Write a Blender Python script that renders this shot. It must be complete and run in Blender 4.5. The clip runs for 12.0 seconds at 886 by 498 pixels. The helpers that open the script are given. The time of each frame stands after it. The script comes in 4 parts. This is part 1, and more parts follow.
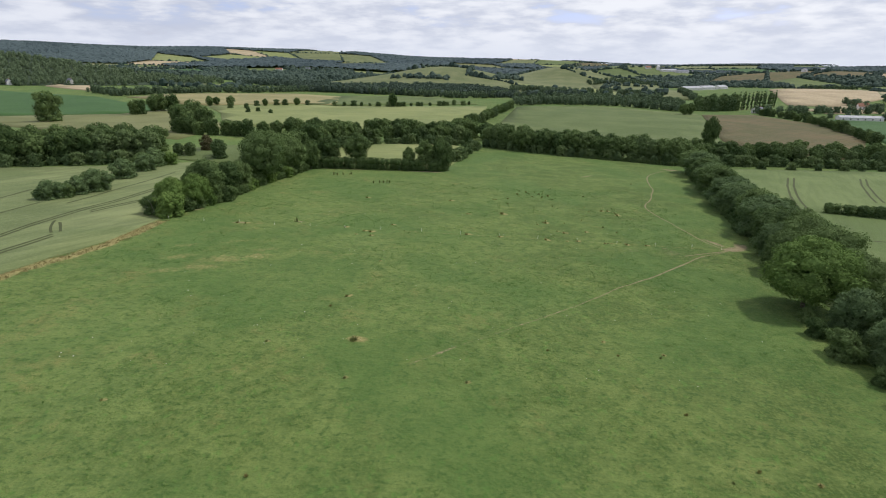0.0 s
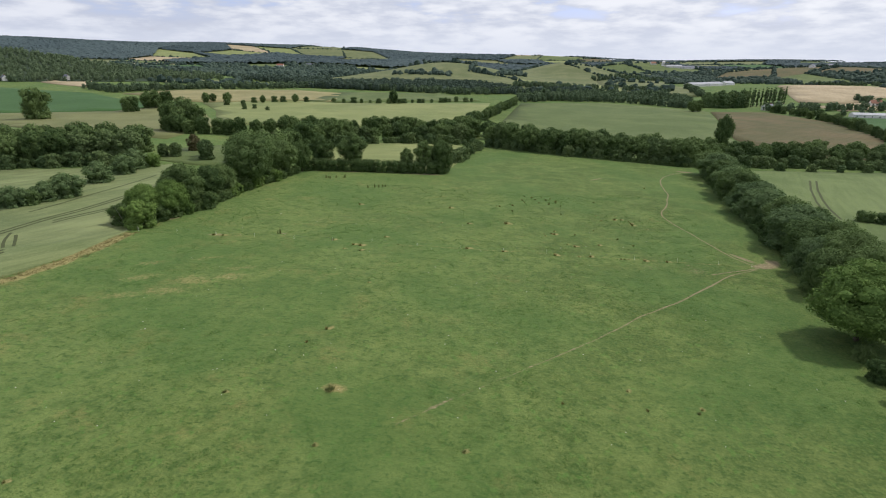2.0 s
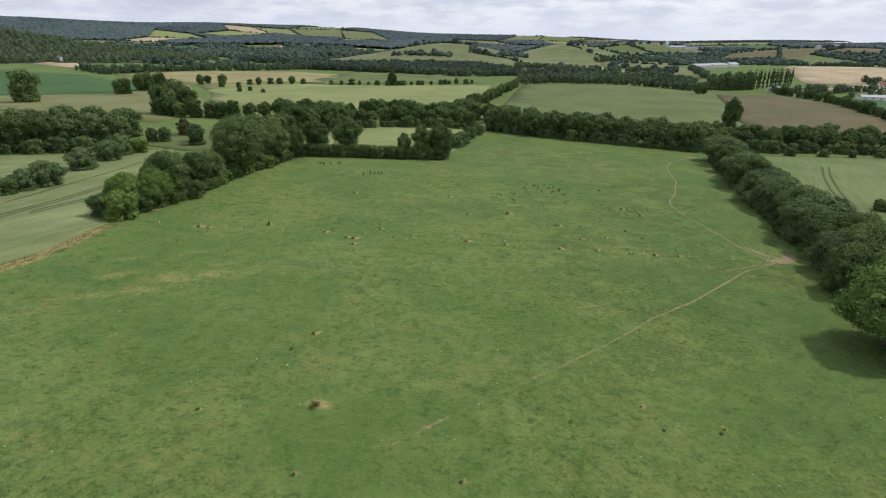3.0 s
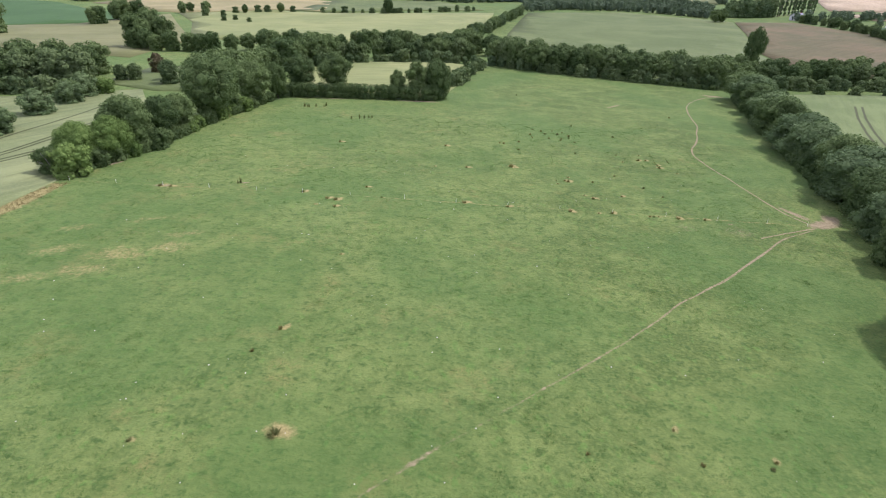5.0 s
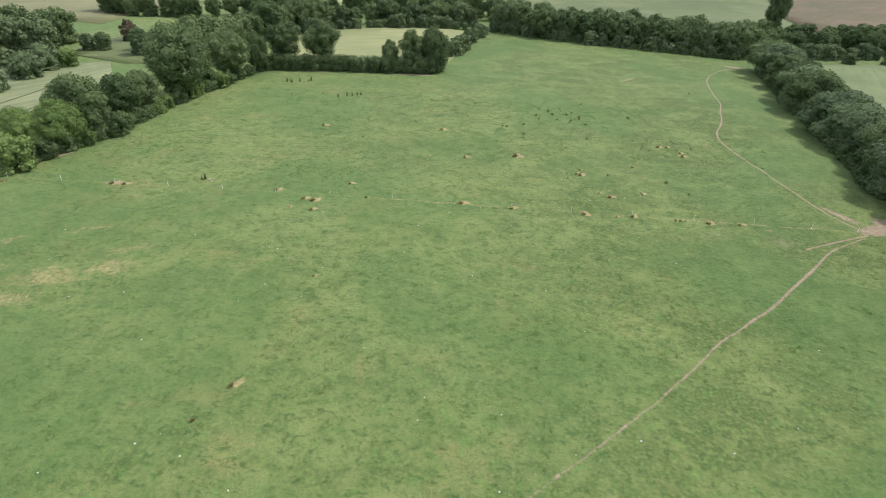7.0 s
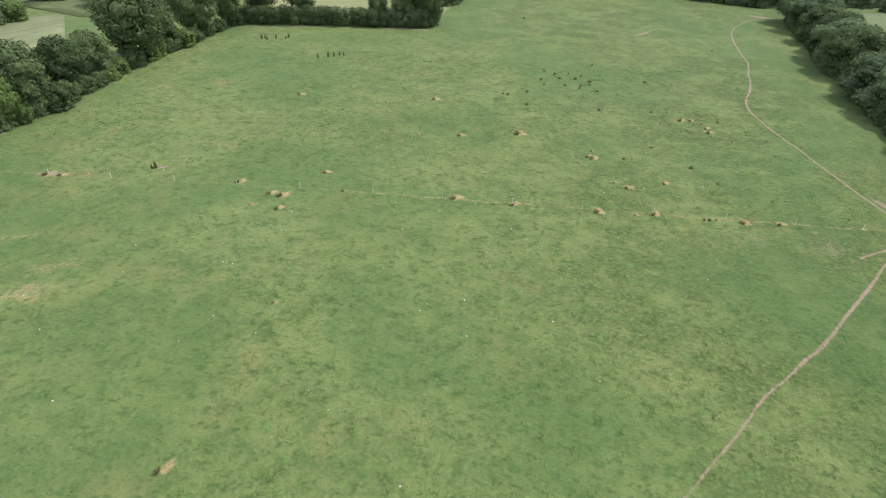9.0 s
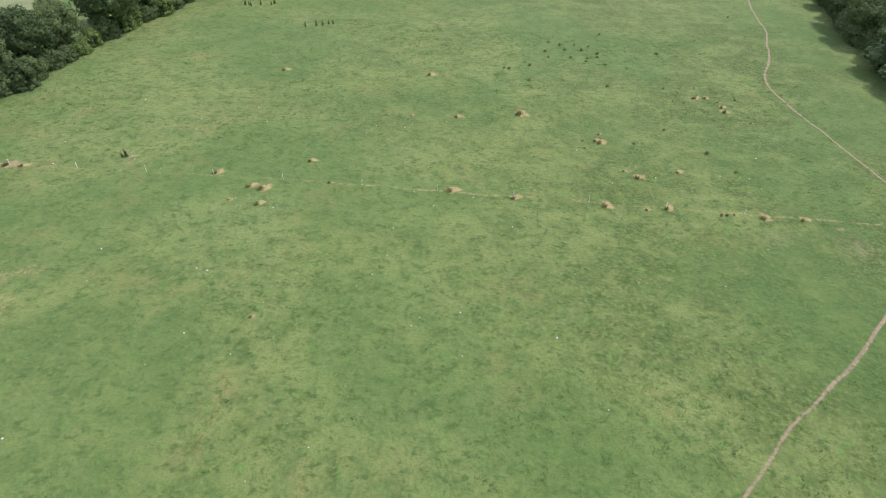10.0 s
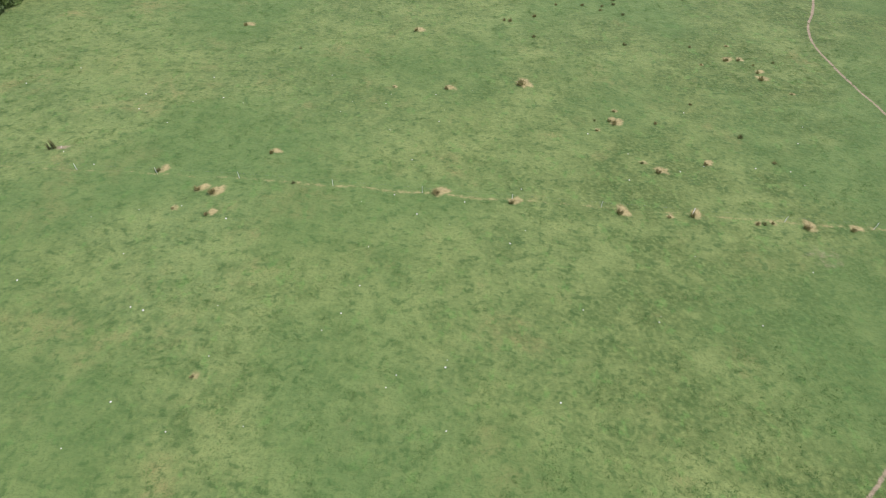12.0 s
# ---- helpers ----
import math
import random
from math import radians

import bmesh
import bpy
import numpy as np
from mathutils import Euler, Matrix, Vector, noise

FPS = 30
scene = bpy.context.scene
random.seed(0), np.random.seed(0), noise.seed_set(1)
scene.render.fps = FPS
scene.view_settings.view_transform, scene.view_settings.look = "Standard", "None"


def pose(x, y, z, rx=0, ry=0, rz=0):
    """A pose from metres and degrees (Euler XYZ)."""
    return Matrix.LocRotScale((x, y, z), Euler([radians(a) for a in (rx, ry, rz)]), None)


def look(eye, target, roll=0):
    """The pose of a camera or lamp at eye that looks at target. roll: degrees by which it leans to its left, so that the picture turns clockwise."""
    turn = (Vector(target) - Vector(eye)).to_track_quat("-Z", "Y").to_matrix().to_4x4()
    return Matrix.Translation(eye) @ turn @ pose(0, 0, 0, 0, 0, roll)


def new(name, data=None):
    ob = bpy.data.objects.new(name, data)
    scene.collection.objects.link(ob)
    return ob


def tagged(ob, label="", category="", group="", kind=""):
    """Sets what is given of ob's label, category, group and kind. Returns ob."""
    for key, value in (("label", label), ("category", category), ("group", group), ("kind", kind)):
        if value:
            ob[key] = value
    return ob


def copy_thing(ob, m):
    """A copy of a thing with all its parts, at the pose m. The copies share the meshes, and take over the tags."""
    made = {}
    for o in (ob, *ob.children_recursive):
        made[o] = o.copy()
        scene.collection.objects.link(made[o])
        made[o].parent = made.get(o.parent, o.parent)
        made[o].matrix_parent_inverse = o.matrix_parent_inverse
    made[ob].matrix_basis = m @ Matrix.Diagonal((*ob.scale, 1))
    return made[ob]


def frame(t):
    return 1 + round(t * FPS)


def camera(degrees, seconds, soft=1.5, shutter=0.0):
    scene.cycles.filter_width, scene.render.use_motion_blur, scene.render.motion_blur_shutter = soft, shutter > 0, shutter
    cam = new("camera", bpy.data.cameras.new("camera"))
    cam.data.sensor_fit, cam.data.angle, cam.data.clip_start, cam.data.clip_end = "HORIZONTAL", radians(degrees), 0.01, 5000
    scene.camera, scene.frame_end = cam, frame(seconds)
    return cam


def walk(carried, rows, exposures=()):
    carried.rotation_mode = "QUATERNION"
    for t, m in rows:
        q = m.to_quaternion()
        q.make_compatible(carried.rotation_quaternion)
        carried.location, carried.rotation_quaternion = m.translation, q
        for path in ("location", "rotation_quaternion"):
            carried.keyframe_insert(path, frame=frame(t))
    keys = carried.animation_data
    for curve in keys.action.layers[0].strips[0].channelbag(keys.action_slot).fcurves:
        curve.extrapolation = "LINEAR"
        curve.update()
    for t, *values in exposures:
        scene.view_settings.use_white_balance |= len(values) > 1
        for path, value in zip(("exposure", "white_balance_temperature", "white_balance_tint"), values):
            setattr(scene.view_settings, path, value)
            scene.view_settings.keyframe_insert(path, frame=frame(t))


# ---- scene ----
cam = camera(78.8, 12.0, soft=1.1)
METRES, EYE, TILT, LEAN, TURN = 98.85, 43.0, -1.2, 1.6, 0.0
ROWS = [
    (0.0, 0.0, 0.0, 0.0, 0.71, -17.76, -2.2),
    (0.5, 0.0024, 0.0394, 0.0009, 0.79, -17.76, -2.21),
    (1.0, 0.005, 0.0819, 0.0012, 0.9, -17.76, -2.2),
    (1.5, 0.0074, 0.1206, 0.0017, 0.96, -17.83, -2.2),
    (2.0, 0.01, 0.1626, 0.0016, 1.0, -18.16, -2.2),
    (2.5, 0.0125, 0.2016, 0.0015, 1.02, -18.79, -2.19),
    (3.0, 0.0149, 0.244, 0.0013, 1.03, -19.96, -2.18),
    (5.0, 0.0251, 0.4111, 0.0026, 1.1, -26.79, -2.08),
    (5.5, 0.0277, 0.4522, 0.0031, 1.12, -27.88, -2.06),
    (6.0, 0.0303, 0.4966, 0.0043, 1.15, -28.99, -2.05),
    (6.5, 0.0327, 0.538, 0.0055, 1.17, -29.75, -2.02),
    (7.0, 0.0355, 0.5828, 0.0065, 1.19, -30.45, -2.0),
    (9.0, 0.0498, 0.7519, 0.0113, 1.14, -36.01, -1.85),
    (9.5, 0.0526, 0.7913, 0.0126, 1.11, -37.85, -1.8),
    (10.0, 0.0551, 0.8339, 0.0141, 1.06, -39.9, -1.77),
    (10.5, 0.0579, 0.8729, 0.0151, 1.02, -41.73, -1.73),
    (11.0, 0.0618, 0.9155, 0.0164, 1.01, -43.75, -1.68),
    (11.5, 0.0657, 0.9549, 0.0177, 0.99, -45.61, -1.65),
    (12.0, 0.0702, 0.9972, 0.0193, 0.96, -47.64, -1.62),
]
EXPOSURES = [(0.0, -0.26, 6300, 14), (3.0, -0.26, 6300, 14), (5.0, 0.38, 5850, 31), (7.0, 0.41, 5850, 31), (9.0, 0.38, 5800, 33), (12.0, 0.38, 5800, 33)]
walk(cam, [(t, pose(0, 0, EYE, TILT, LEAN, TURN) @ pose(METRES * x, METRES * y, METRES * z, 90 + pitch, roll, yaw)) for t, x, y, z, yaw, pitch, roll in ROWS], EXPOSURES)

# ---- world and sun ----
SUN_EL, SUN_AZ = radians(55), radians(24)  # azimuth from +x (right) towards +y (ahead)
SUN_DIR = Vector((math.cos(SUN_EL) * math.cos(SUN_AZ), math.cos(SUN_EL) * math.sin(SUN_AZ), math.sin(SUN_EL)))
lamp = bpy.data.lights.new("sun", "SUN")
lamp.energy, lamp.angle, lamp.color = 3.2, radians(2.0), (1.0, 0.95, 0.86)
sun = new("sun", lamp)
sun.matrix_world = look(SUN_DIR * 300, (0, 0, 0))


def link(nt, a, b):
    nt.links.new(a, b)


def put(nt, socket, value):
    """Sets a socket to a number, a colour or another node's output."""
    if isinstance(value, bpy.types.NodeSocket):
        nt.links.new(value, socket)
    elif isinstance(value, (tuple, list)) and len(value) == 3 and socket.type == "RGBA":
        socket.default_value = (*value, 1)
    else:
        socket.default_value = value


def noise_fac(nt, vec, scale, detail=4.0, rough=0.55, distort=0.0):
    n = nt.nodes.new("ShaderNodeTexNoise")
    put(nt, n.inputs["Vector"], vec)
    for key, value in (("Scale", scale), ("Detail", detail), ("Roughness", rough), ("Distortion", distort)):
        n.inputs[key].default_value = value
    return n.outputs[0]


def ramp(nt, fac, lo, hi):
    """0 below lo, 1 above hi, smooth between."""
    n = nt.nodes.new("ShaderNodeMapRange")
    n.interpolation_type = "SMOOTHSTEP"
    put(nt, n.inputs[0], fac)
    n.inputs[1].default_value, n.inputs[2].default_value = lo, hi
    return n.outputs[0]


def mixed(nt, fac, a, b, blend="MIX"):
    n = nt.nodes.new("ShaderNodeMix")
    n.data_type, n.blend_type = "RGBA", blend
    put(nt, n.inputs[0], fac), put(nt, n.inputs[6], a), put(nt, n.inputs[7], b)
    return n.outputs[2]


def calc(nt, op, a, b=0.0):
    n = nt.nodes.new("ShaderNodeMath")
    n.operation = op
    put(nt, n.inputs[0], a), put(nt, n.inputs[1], b)
    return n.outputs[0]


def stretched(nt, vec, sx, sy, sz):
    n = nt.nodes.new("ShaderNodeMapping")
    put(nt, n.inputs["Vector"], vec)
    n.inputs["Scale"].default_value = (sx, sy, sz)
    return n.outputs[0]


world = bpy.data.worlds.new("sky")
scene.world = world
world.use_nodes = True
wt = world.node_tree
sky = wt.nodes.new("ShaderNodeTexSky")
sky.sky_type, sky.sun_disc = "NISHITA", False
sky.sun_elevation, sky.sun_rotation = SUN_EL, math.atan2(SUN_DIR.x, SUN_DIR.y)
coord = wt.nodes.new("ShaderNodeTexCoord").outputs["Generated"]
flat = stretched(wt, coord, 1.0, 1.0, 4.2)
big = noise_fac(wt, flat, 5.0, 4.0, 0.5)
puff = noise_fac(wt, flat, 15.0, 6.0, 0.55)
depth = calc(wt, "ADD", calc(wt, "MULTIPLY", big, 0.72), calc(wt, "MULTIPLY", puff, 0.28))
axes = wt.nodes.new("ShaderNodeSeparateXYZ")
link(wt, coord, axes.inputs[0])
low = ramp(wt, axes.outputs[2], 0.0, 0.075)  # clouds melt into one pale bank low over the land
cover = ramp(wt, calc(wt, "SUBTRACT", depth, calc(wt, "MULTIPLY", low, 0.165)), 0.21, 0.31)
heap = ramp(wt, calc(wt, "ADD", calc(wt, "MULTIPLY", big, 0.45), calc(wt, "MULTIPLY", puff, 0.55)), 0.40, 0.60)
cloud = mixed(wt, heap, (0.70, 0.75, 0.85), (1.01, 1.04, 1.07))
toward = ramp(wt, calc(wt, "ADD", calc(wt, "MULTIPLY", axes.outputs[0], 0.9), calc(wt, "MULTIPLY", axes.outputs[1], 0.4)), -0.5, 0.9)  # brighter towards the sun
cloud = mixed(wt, toward, mixed(wt, 1.0, cloud, (0.93, 0.94, 0.96), "MULTIPLY"), mixed(wt, 1.0, cloud, (1.06, 1.06, 1.05), "MULTIPLY"))
cloud = mixed(wt, calc(wt, "MULTIPLY", calc(wt, "SUBTRACT", 1.0, low), 0.75), cloud, (0.84, 0.90, 0.99))
dim = mixed(wt, 1.0, sky.outputs[0], (0.150, 0.145, 0.190), "MULTIPLY")
background = wt.nodes["Background"]
link(wt, mixed(wt, cover, dim, cloud), background.inputs["Color"])
background.inputs["Strength"].default_value = 1.0

# ---- materials ----


def material(name, rough=0.85):
    m = bpy.data.materials.new(name)
    m.use_nodes = True
    nt = m.node_tree
    shader = nt.nodes["Principled BSDF"]
    shader.inputs["Roughness"].default_value = rough
    shader.inputs["Specular IOR Level"].default_value = 0.25
    return m, nt, shader


def place(nt):
    return nt.nodes.new("ShaderNodeTexCoord").outputs["Object"]


def bump(nt, shader, height, strength, distance):
    n = nt.nodes.new("ShaderNodeBump")
    n.inputs["Strength"].default_value, n.inputs["Distance"].default_value = strength, distance
    put(nt, n.inputs["Height"], height)
    link(nt, n.outputs[0], shader.inputs["Normal"])


def grass_colour(nt):
    """Grazed pasture: broad swathes, pale and lush drifts, straw-coloured ground, soft dark clumps, fine grain. Gives colour and relief."""
    p = place(nt)
    broad = noise_fac(nt, p, 0.013, 3.0, 0.5, 0.3)
    swathe = noise_fac(nt, p, 0.05, 4.0, 0.6, 0.2)
    drift = noise_fac(nt, stretched(nt, p, 0.8, 1.1, 1.0), 0.13, 4.0, 0.55, 0.3)
    blotch = noise_fac(nt, p, 0.42, 4.0, 0.58, 0.3)
    clump = noise_fac(nt, stretched(nt, p, 0.85, 1.1, 1.0), 1.05, 4.0, 0.6, 0.3)
    grain = noise_fac(nt, p, 2.3, 5.0, 0.75)
    fine = noise_fac(nt, p, 4.6, 4.0, 0.8)
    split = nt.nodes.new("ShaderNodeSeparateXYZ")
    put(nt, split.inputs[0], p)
    side = calc(nt, "MULTIPLY", calc(nt, "MAXIMUM", calc(nt, "MINIMUM", split.outputs[0], 70.0), -70.0), -0.0024)  # lighter left, darker right: cloud-shade difference painted in, plus a drier left sward
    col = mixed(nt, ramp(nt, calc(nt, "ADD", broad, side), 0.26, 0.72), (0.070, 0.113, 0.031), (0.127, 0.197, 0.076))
    col = mixed(nt, calc(nt, "MULTIPLY", ramp(nt, swathe, 0.42, 0.64), 0.6), col, (0.146, 0.204, 0.072))
    col = mixed(nt, calc(nt, "MULTIPLY", ramp(nt, drift, 0.42, 0.66), 0.6), col, (0.184, 0.252, 0.098))
    dry = noise_fac(nt, p, 0.09, 6.0, 0.74, 0.3)
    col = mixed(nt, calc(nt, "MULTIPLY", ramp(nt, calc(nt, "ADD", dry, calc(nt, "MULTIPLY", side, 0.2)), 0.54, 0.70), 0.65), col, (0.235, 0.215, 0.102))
    col = mixed(nt, calc(nt, "MULTIPLY", ramp(nt, blotch, 0.47, 0.66), 0.55), col, (0.052, 0.108, 0.028))
    col = mixed(nt, calc(nt, "MULTIPLY", ramp(nt, blotch, 0.46, 0.32), 0.45), col, (0.190, 0.244, 0.096))
    col = mixed(nt, calc(nt, "MULTIPLY", ramp(nt, clump, 0.53, 0.64), 0.70), col, (0.042, 0.096, 0.025))
    fresh = noise_fac(nt, stretched(nt, p, 1.2, 0.9, 1.0), 0.62, 5.0, 0.66)
    col = mixed(nt, calc(nt, "MULTIPLY", ramp(nt, fresh, 0.56, 0.65), 0.6), col, (0.104, 0.218, 0.058))
    col = mixed(nt, calc(nt, "MULTIPLY", ramp(nt, grain, 0.46, 0.62), 0.58), col, (0.200, 0.262, 0.100))
    col = mixed(nt, calc(nt, "MULTIPLY", ramp(nt, fine, 0.49, 0.63), 0.58), col, (0.040, 0.086, 0.024))
    lush = noise_fac(nt, p, 0.026, 3.0, 0.5, 0.4)
    col = mixed(nt, calc(nt, "MULTIPLY", ramp(nt, lush, 0.44, 0.60), 0.5), col, (0.064, 0.138, 0.040))
    col = mixed(nt, 1.0, col, (0.895, 0.870, 0.590), "MULTIPLY")
    rise = calc(nt, "ADD", calc(nt, "MULTIPLY", clump, 0.7), calc(nt, "MULTIPLY", grain, 0.3))
    return col, rise


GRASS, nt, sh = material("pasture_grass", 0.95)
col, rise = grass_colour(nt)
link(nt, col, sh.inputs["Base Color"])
bump(nt, sh, rise, 1.0, 0.42)

def worn(name, a, b):
    """Grass that wears away to another ground by the mesh's 'wear', with ragged edges."""
    m, nt, sh = material(name, 0.95)
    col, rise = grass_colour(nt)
    attr = nt.nodes.new("ShaderNodeAttribute")
    attr.attribute_name = "wear"
    p = place(nt)
    rag = noise_fac(nt, p, 1.1, 5.0, 0.7)
    mask = calc(nt, "MULTIPLY", ramp(nt, calc(nt, "ADD", attr.outputs["Fac"], calc(nt, "MULTIPLY", rag, 0.9)), 0.76, 1.2), 0.85)
    earth = mixed(nt, ramp(nt, noise_fac(nt, p, 2.2, 5.0, 0.7), 0.3, 0.7), a, b)
    link(nt, mixed(nt, mask, col, earth), sh.inputs["Base Color"])
    bump(nt, sh, rise, 1.0, 0.42)
    return m


SOIL = worn("worn_soil", (0.190, 0.148, 0.082), (0.305, 0.242, 0.142))
DRY = worn("dry_sward", (0.225, 0.188, 0.070), (0.345, 0.290, 0.116))


def crop(name, a, b, streak=0.0, angle=0.0, rough=0.9):
    """A field's crop: two tones in broad drifts, fine rows and grain."""
    m, nt, sh = material(name, rough)
    p = place(nt)
    n = nt.nodes.new("ShaderNodeMapping")
    put(nt, n.inputs["Vector"], p)
    n.inputs["Rotation"].default_value = (0, 0, -radians(angle))
    rows = noise_fac(nt, stretched(nt, n.outputs[0], 0.02, 0.35, 1.0), 1.0, 3.0, 0.6)
    drift = noise_fac(nt, p, 0.02, 5.0, 0.6, 0.5)
    grain = noise_fac(nt, p, 1.5, 5.0, 0.7)
    col = mixed(nt, ramp(nt, drift, 0.35, 0.65), a, b)
    col = mixed(nt, calc(nt, "MULTIPLY", ramp(nt, rows, 0.4, 0.65), streak), col, tuple(c * 0.62 for c in a))
    col = mixed(nt, calc(nt, "MULTIPLY", ramp(nt, grain, 0.45, 0.75), 0.3), col, tuple(min(1, c * 1.35) for c in b))
    link(nt, col, sh.inputs["Base Color"])
    bump(nt, sh, grain, 0.7, 0.25)
    return m


WHEAT = crop("green_wheat", (0.118, 0.154, 0.056), (0.210, 0.242, 0.100), 0.4, 62)
RIPE = crop("ripe_barley", (0.158, 0.192, 0.062), (0.220, 0.246, 0.088), 0.35, 20)
MEADOW = crop("meadow", (0.104, 0.128, 0.046), (0.150, 0.168, 0.070), 0.25, 10)
GREEN = crop("green_crop", (0.078, 0.114, 0.030), (0.114, 0.148, 0.046), 0.3, -35)
LUSH = crop("lush_crop", (0.038, 0.092, 0.022), (0.052, 0.112, 0.030), 0.25, 5)
OLIVE = crop("dry_grassland", (0.128, 0.142, 0.050), (0.172, 0.180, 0.070), 0.3, 15)
BROWN = crop("bare_earth", (0.080, 0.082, 0.028), (0.128, 0.100, 0.044), 0.3, 40)
STUBBLE = crop("stubble", (0.300, 0.245, 0.140), (0.400, 0.325, 0.200), 0.3, 60)
GOLD = crop("dry_golden_grass", (0.205, 0.192, 0.080), (0.275, 0.248, 0.110), 0.25, 25)
TRACK, nt, sh = material("crop_track", 0.95)
link(nt, mixed(nt, noise_fac(nt, place(nt), 0.9, 4.0), (0.040, 0.052, 0.018), (0.080, 0.092, 0.034)), sh.inputs["Base Color"])


def foliage(name, dark, light, glow=0.3, spread=0.75):
    """Leaves: each clump and each tree in its own tone, a little light coming through."""
    m, nt, sh = material(name, 0.78)
    sh.inputs["Specular IOR Level"].default_value = 0.08
    info = nt.nodes.new("ShaderNodeObjectInfo").outputs["Random"]
    isle = nt.nodes.new("ShaderNodeNewGeometry").outputs["Random Per Island"]
    grain = noise_fac(nt, place(nt), 0.5, 3.0)
    fac = calc(nt, "ADD", calc(nt, "MULTIPLY", isle, 0.5), calc(nt, "ADD", calc(nt, "MULTIPLY", info, spread), calc(nt, "MULTIPLY", grain, 0.3)))
    col = mixed(nt, ramp(nt, fac, 0.15, 1.3), dark, light)
    link(nt, col, sh.inputs["Base Color"])
    thin = nt.nodes.new("ShaderNodeBsdfTranslucent")
    link(nt, mixed(nt, 0.5, col, (0.09, 0.16, 0.035)), thin.inputs["Color"])
    both = nt.nodes.new("ShaderNodeMixShader")
    both.inputs[0].default_value = glow
    link(nt, sh.outputs[0], both.inputs[1])
    link(nt, thin.outputs[0], both.inputs[2])
    link(nt, both.outputs[0], nt.nodes["Material Output"].inputs["Surface"])
    return m


LEAF = foliage("oak_leaf", (0.052, 0.090, 0.030), (0.140, 0.200, 0.068), 0.24)
LEAF_BRIGHT = foliage("ash_leaf", (0.092, 0.158, 0.038), (0.205, 0.298, 0.076), 0.26)
LEAF_GREY = foliage("willow_leaf", (0.074, 0.120, 0.050), (0.160, 0.228, 0.092), 0.24)
# distance haze put into the leaf colour: lighter, bluer greens for hillside and valley
LEAF_HAZED = foliage("hazed_woodland_leaf", (0.068, 0.106, 0.060), (0.156, 0.206, 0.108), 0.2)
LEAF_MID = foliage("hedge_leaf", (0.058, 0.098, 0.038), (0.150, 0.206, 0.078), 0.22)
# dark far woods and hedges, with bluish haze painted into their leaves
LEAF_DEEP_HAZED = foliage("hazed_deep_wood_leaf", (0.038, 0.064, 0.052), (0.098, 0.134, 0.096), 0.15)
# ridge forest: blue-grey of the distance haze painted as leaf colour
LEAF_RIDGE_HAZED = foliage("hazed_ridge_leaf", (0.040, 0.060, 0.066), (0.080, 0.110, 0.108), 0.08)
TUFT = foliage("tall_grass", (0.088, 0.180, 0.042), (0.165, 0.270, 0.075), 0.5, 0.0)
STRAW = foliage("dry_grass", (0.180, 0.150, 0.060), (0.330, 0.270, 0.130), 0.3, 0.0)
THISTLE = foliage("thistle_leaf", (0.155, 0.175, 0.062), (0.320, 0.325, 0.130), 0.55, 0.3)
RUST = foliage("dock_seed", (0.190, 0.172, 0.060), (0.350, 0.312, 0.116), 0.45, 0.3)


def plain(name, a, b, scale, rough=0.8):
    m, nt, sh = material(name, rough)
    n = noise_fac(nt, place(nt), scale, 5.0, 0.65)
    link(nt, mixed(nt, ramp(nt, n, 0.3, 0.7), a, b), sh.inputs["Base Color"])
    bump(nt, sh, n, 0.4, 0.03)
    return m


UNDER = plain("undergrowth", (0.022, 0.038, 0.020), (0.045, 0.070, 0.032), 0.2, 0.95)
BARK = plain("bark", (0.075, 0.058, 0.042), (0.150, 0.120, 0.090), 3.0, 0.9)
BLEACHED = plain("bleached_wood", (0.22, 0.21, 0.17), (0.36, 0.34, 0.28), 4.0, 0.85)
STONE = plain("pale_stone", (0.40, 0.42, 0.33), (0.60, 0.61, 0.48), 5.0)
RENDERED = plain("white_render", (0.62, 0.60, 0.56), (0.80, 0.79, 0.76), 1.5)
SLATE = plain("slate_roof", (0.10, 0.11, 0.13), (0.19, 0.20, 0.23), 2.0, 0.6)
TILE = plain("clay_tile_roof", (0.20, 0.095, 0.060), (0.32, 0.160, 0.100), 2.0, 0.75)
SHEET = plain("steel_sheet_roof", (0.26, 0.27, 0.28), (0.38, 0.39, 0.40), 1.2, 0.5)
PLASTIC = plain("white_plastic", (0.68, 0.71, 0.58), (0.80, 0.82, 0.70), 8.0, 0.5)
PANE = plain("window_glass", (0.03, 0.035, 0.04), (0.06, 0.065, 0.07), 2.0, 0.15)

# ---- the lie of the land ----
P0, PX, PY = -0.0262, -0.02793, -0.02096
HILLS = [  # x, y, spread x, spread y, height
    (-1100, 1250, 350, 300, 60), (-2700, 3300, 1200, 500, 106), (-900, 4000, 700, 450, 80), (-1750, 3900, 520, 450, 62),
    (500, 4200, 800, 400, 58), (2000, 3500, 1100, 500, 36), (-10, 1550, 190, 220, 45),
    (370, 1820, 150, 200, 48), (700, 2250, 220, 220, 48), (760, 1150, 250, 230, 17),
    (1270, 1950, 400, 250, 38), (-600, 2300, 350, 250, 22), (-150, 2700, 400, 250, 24),
]
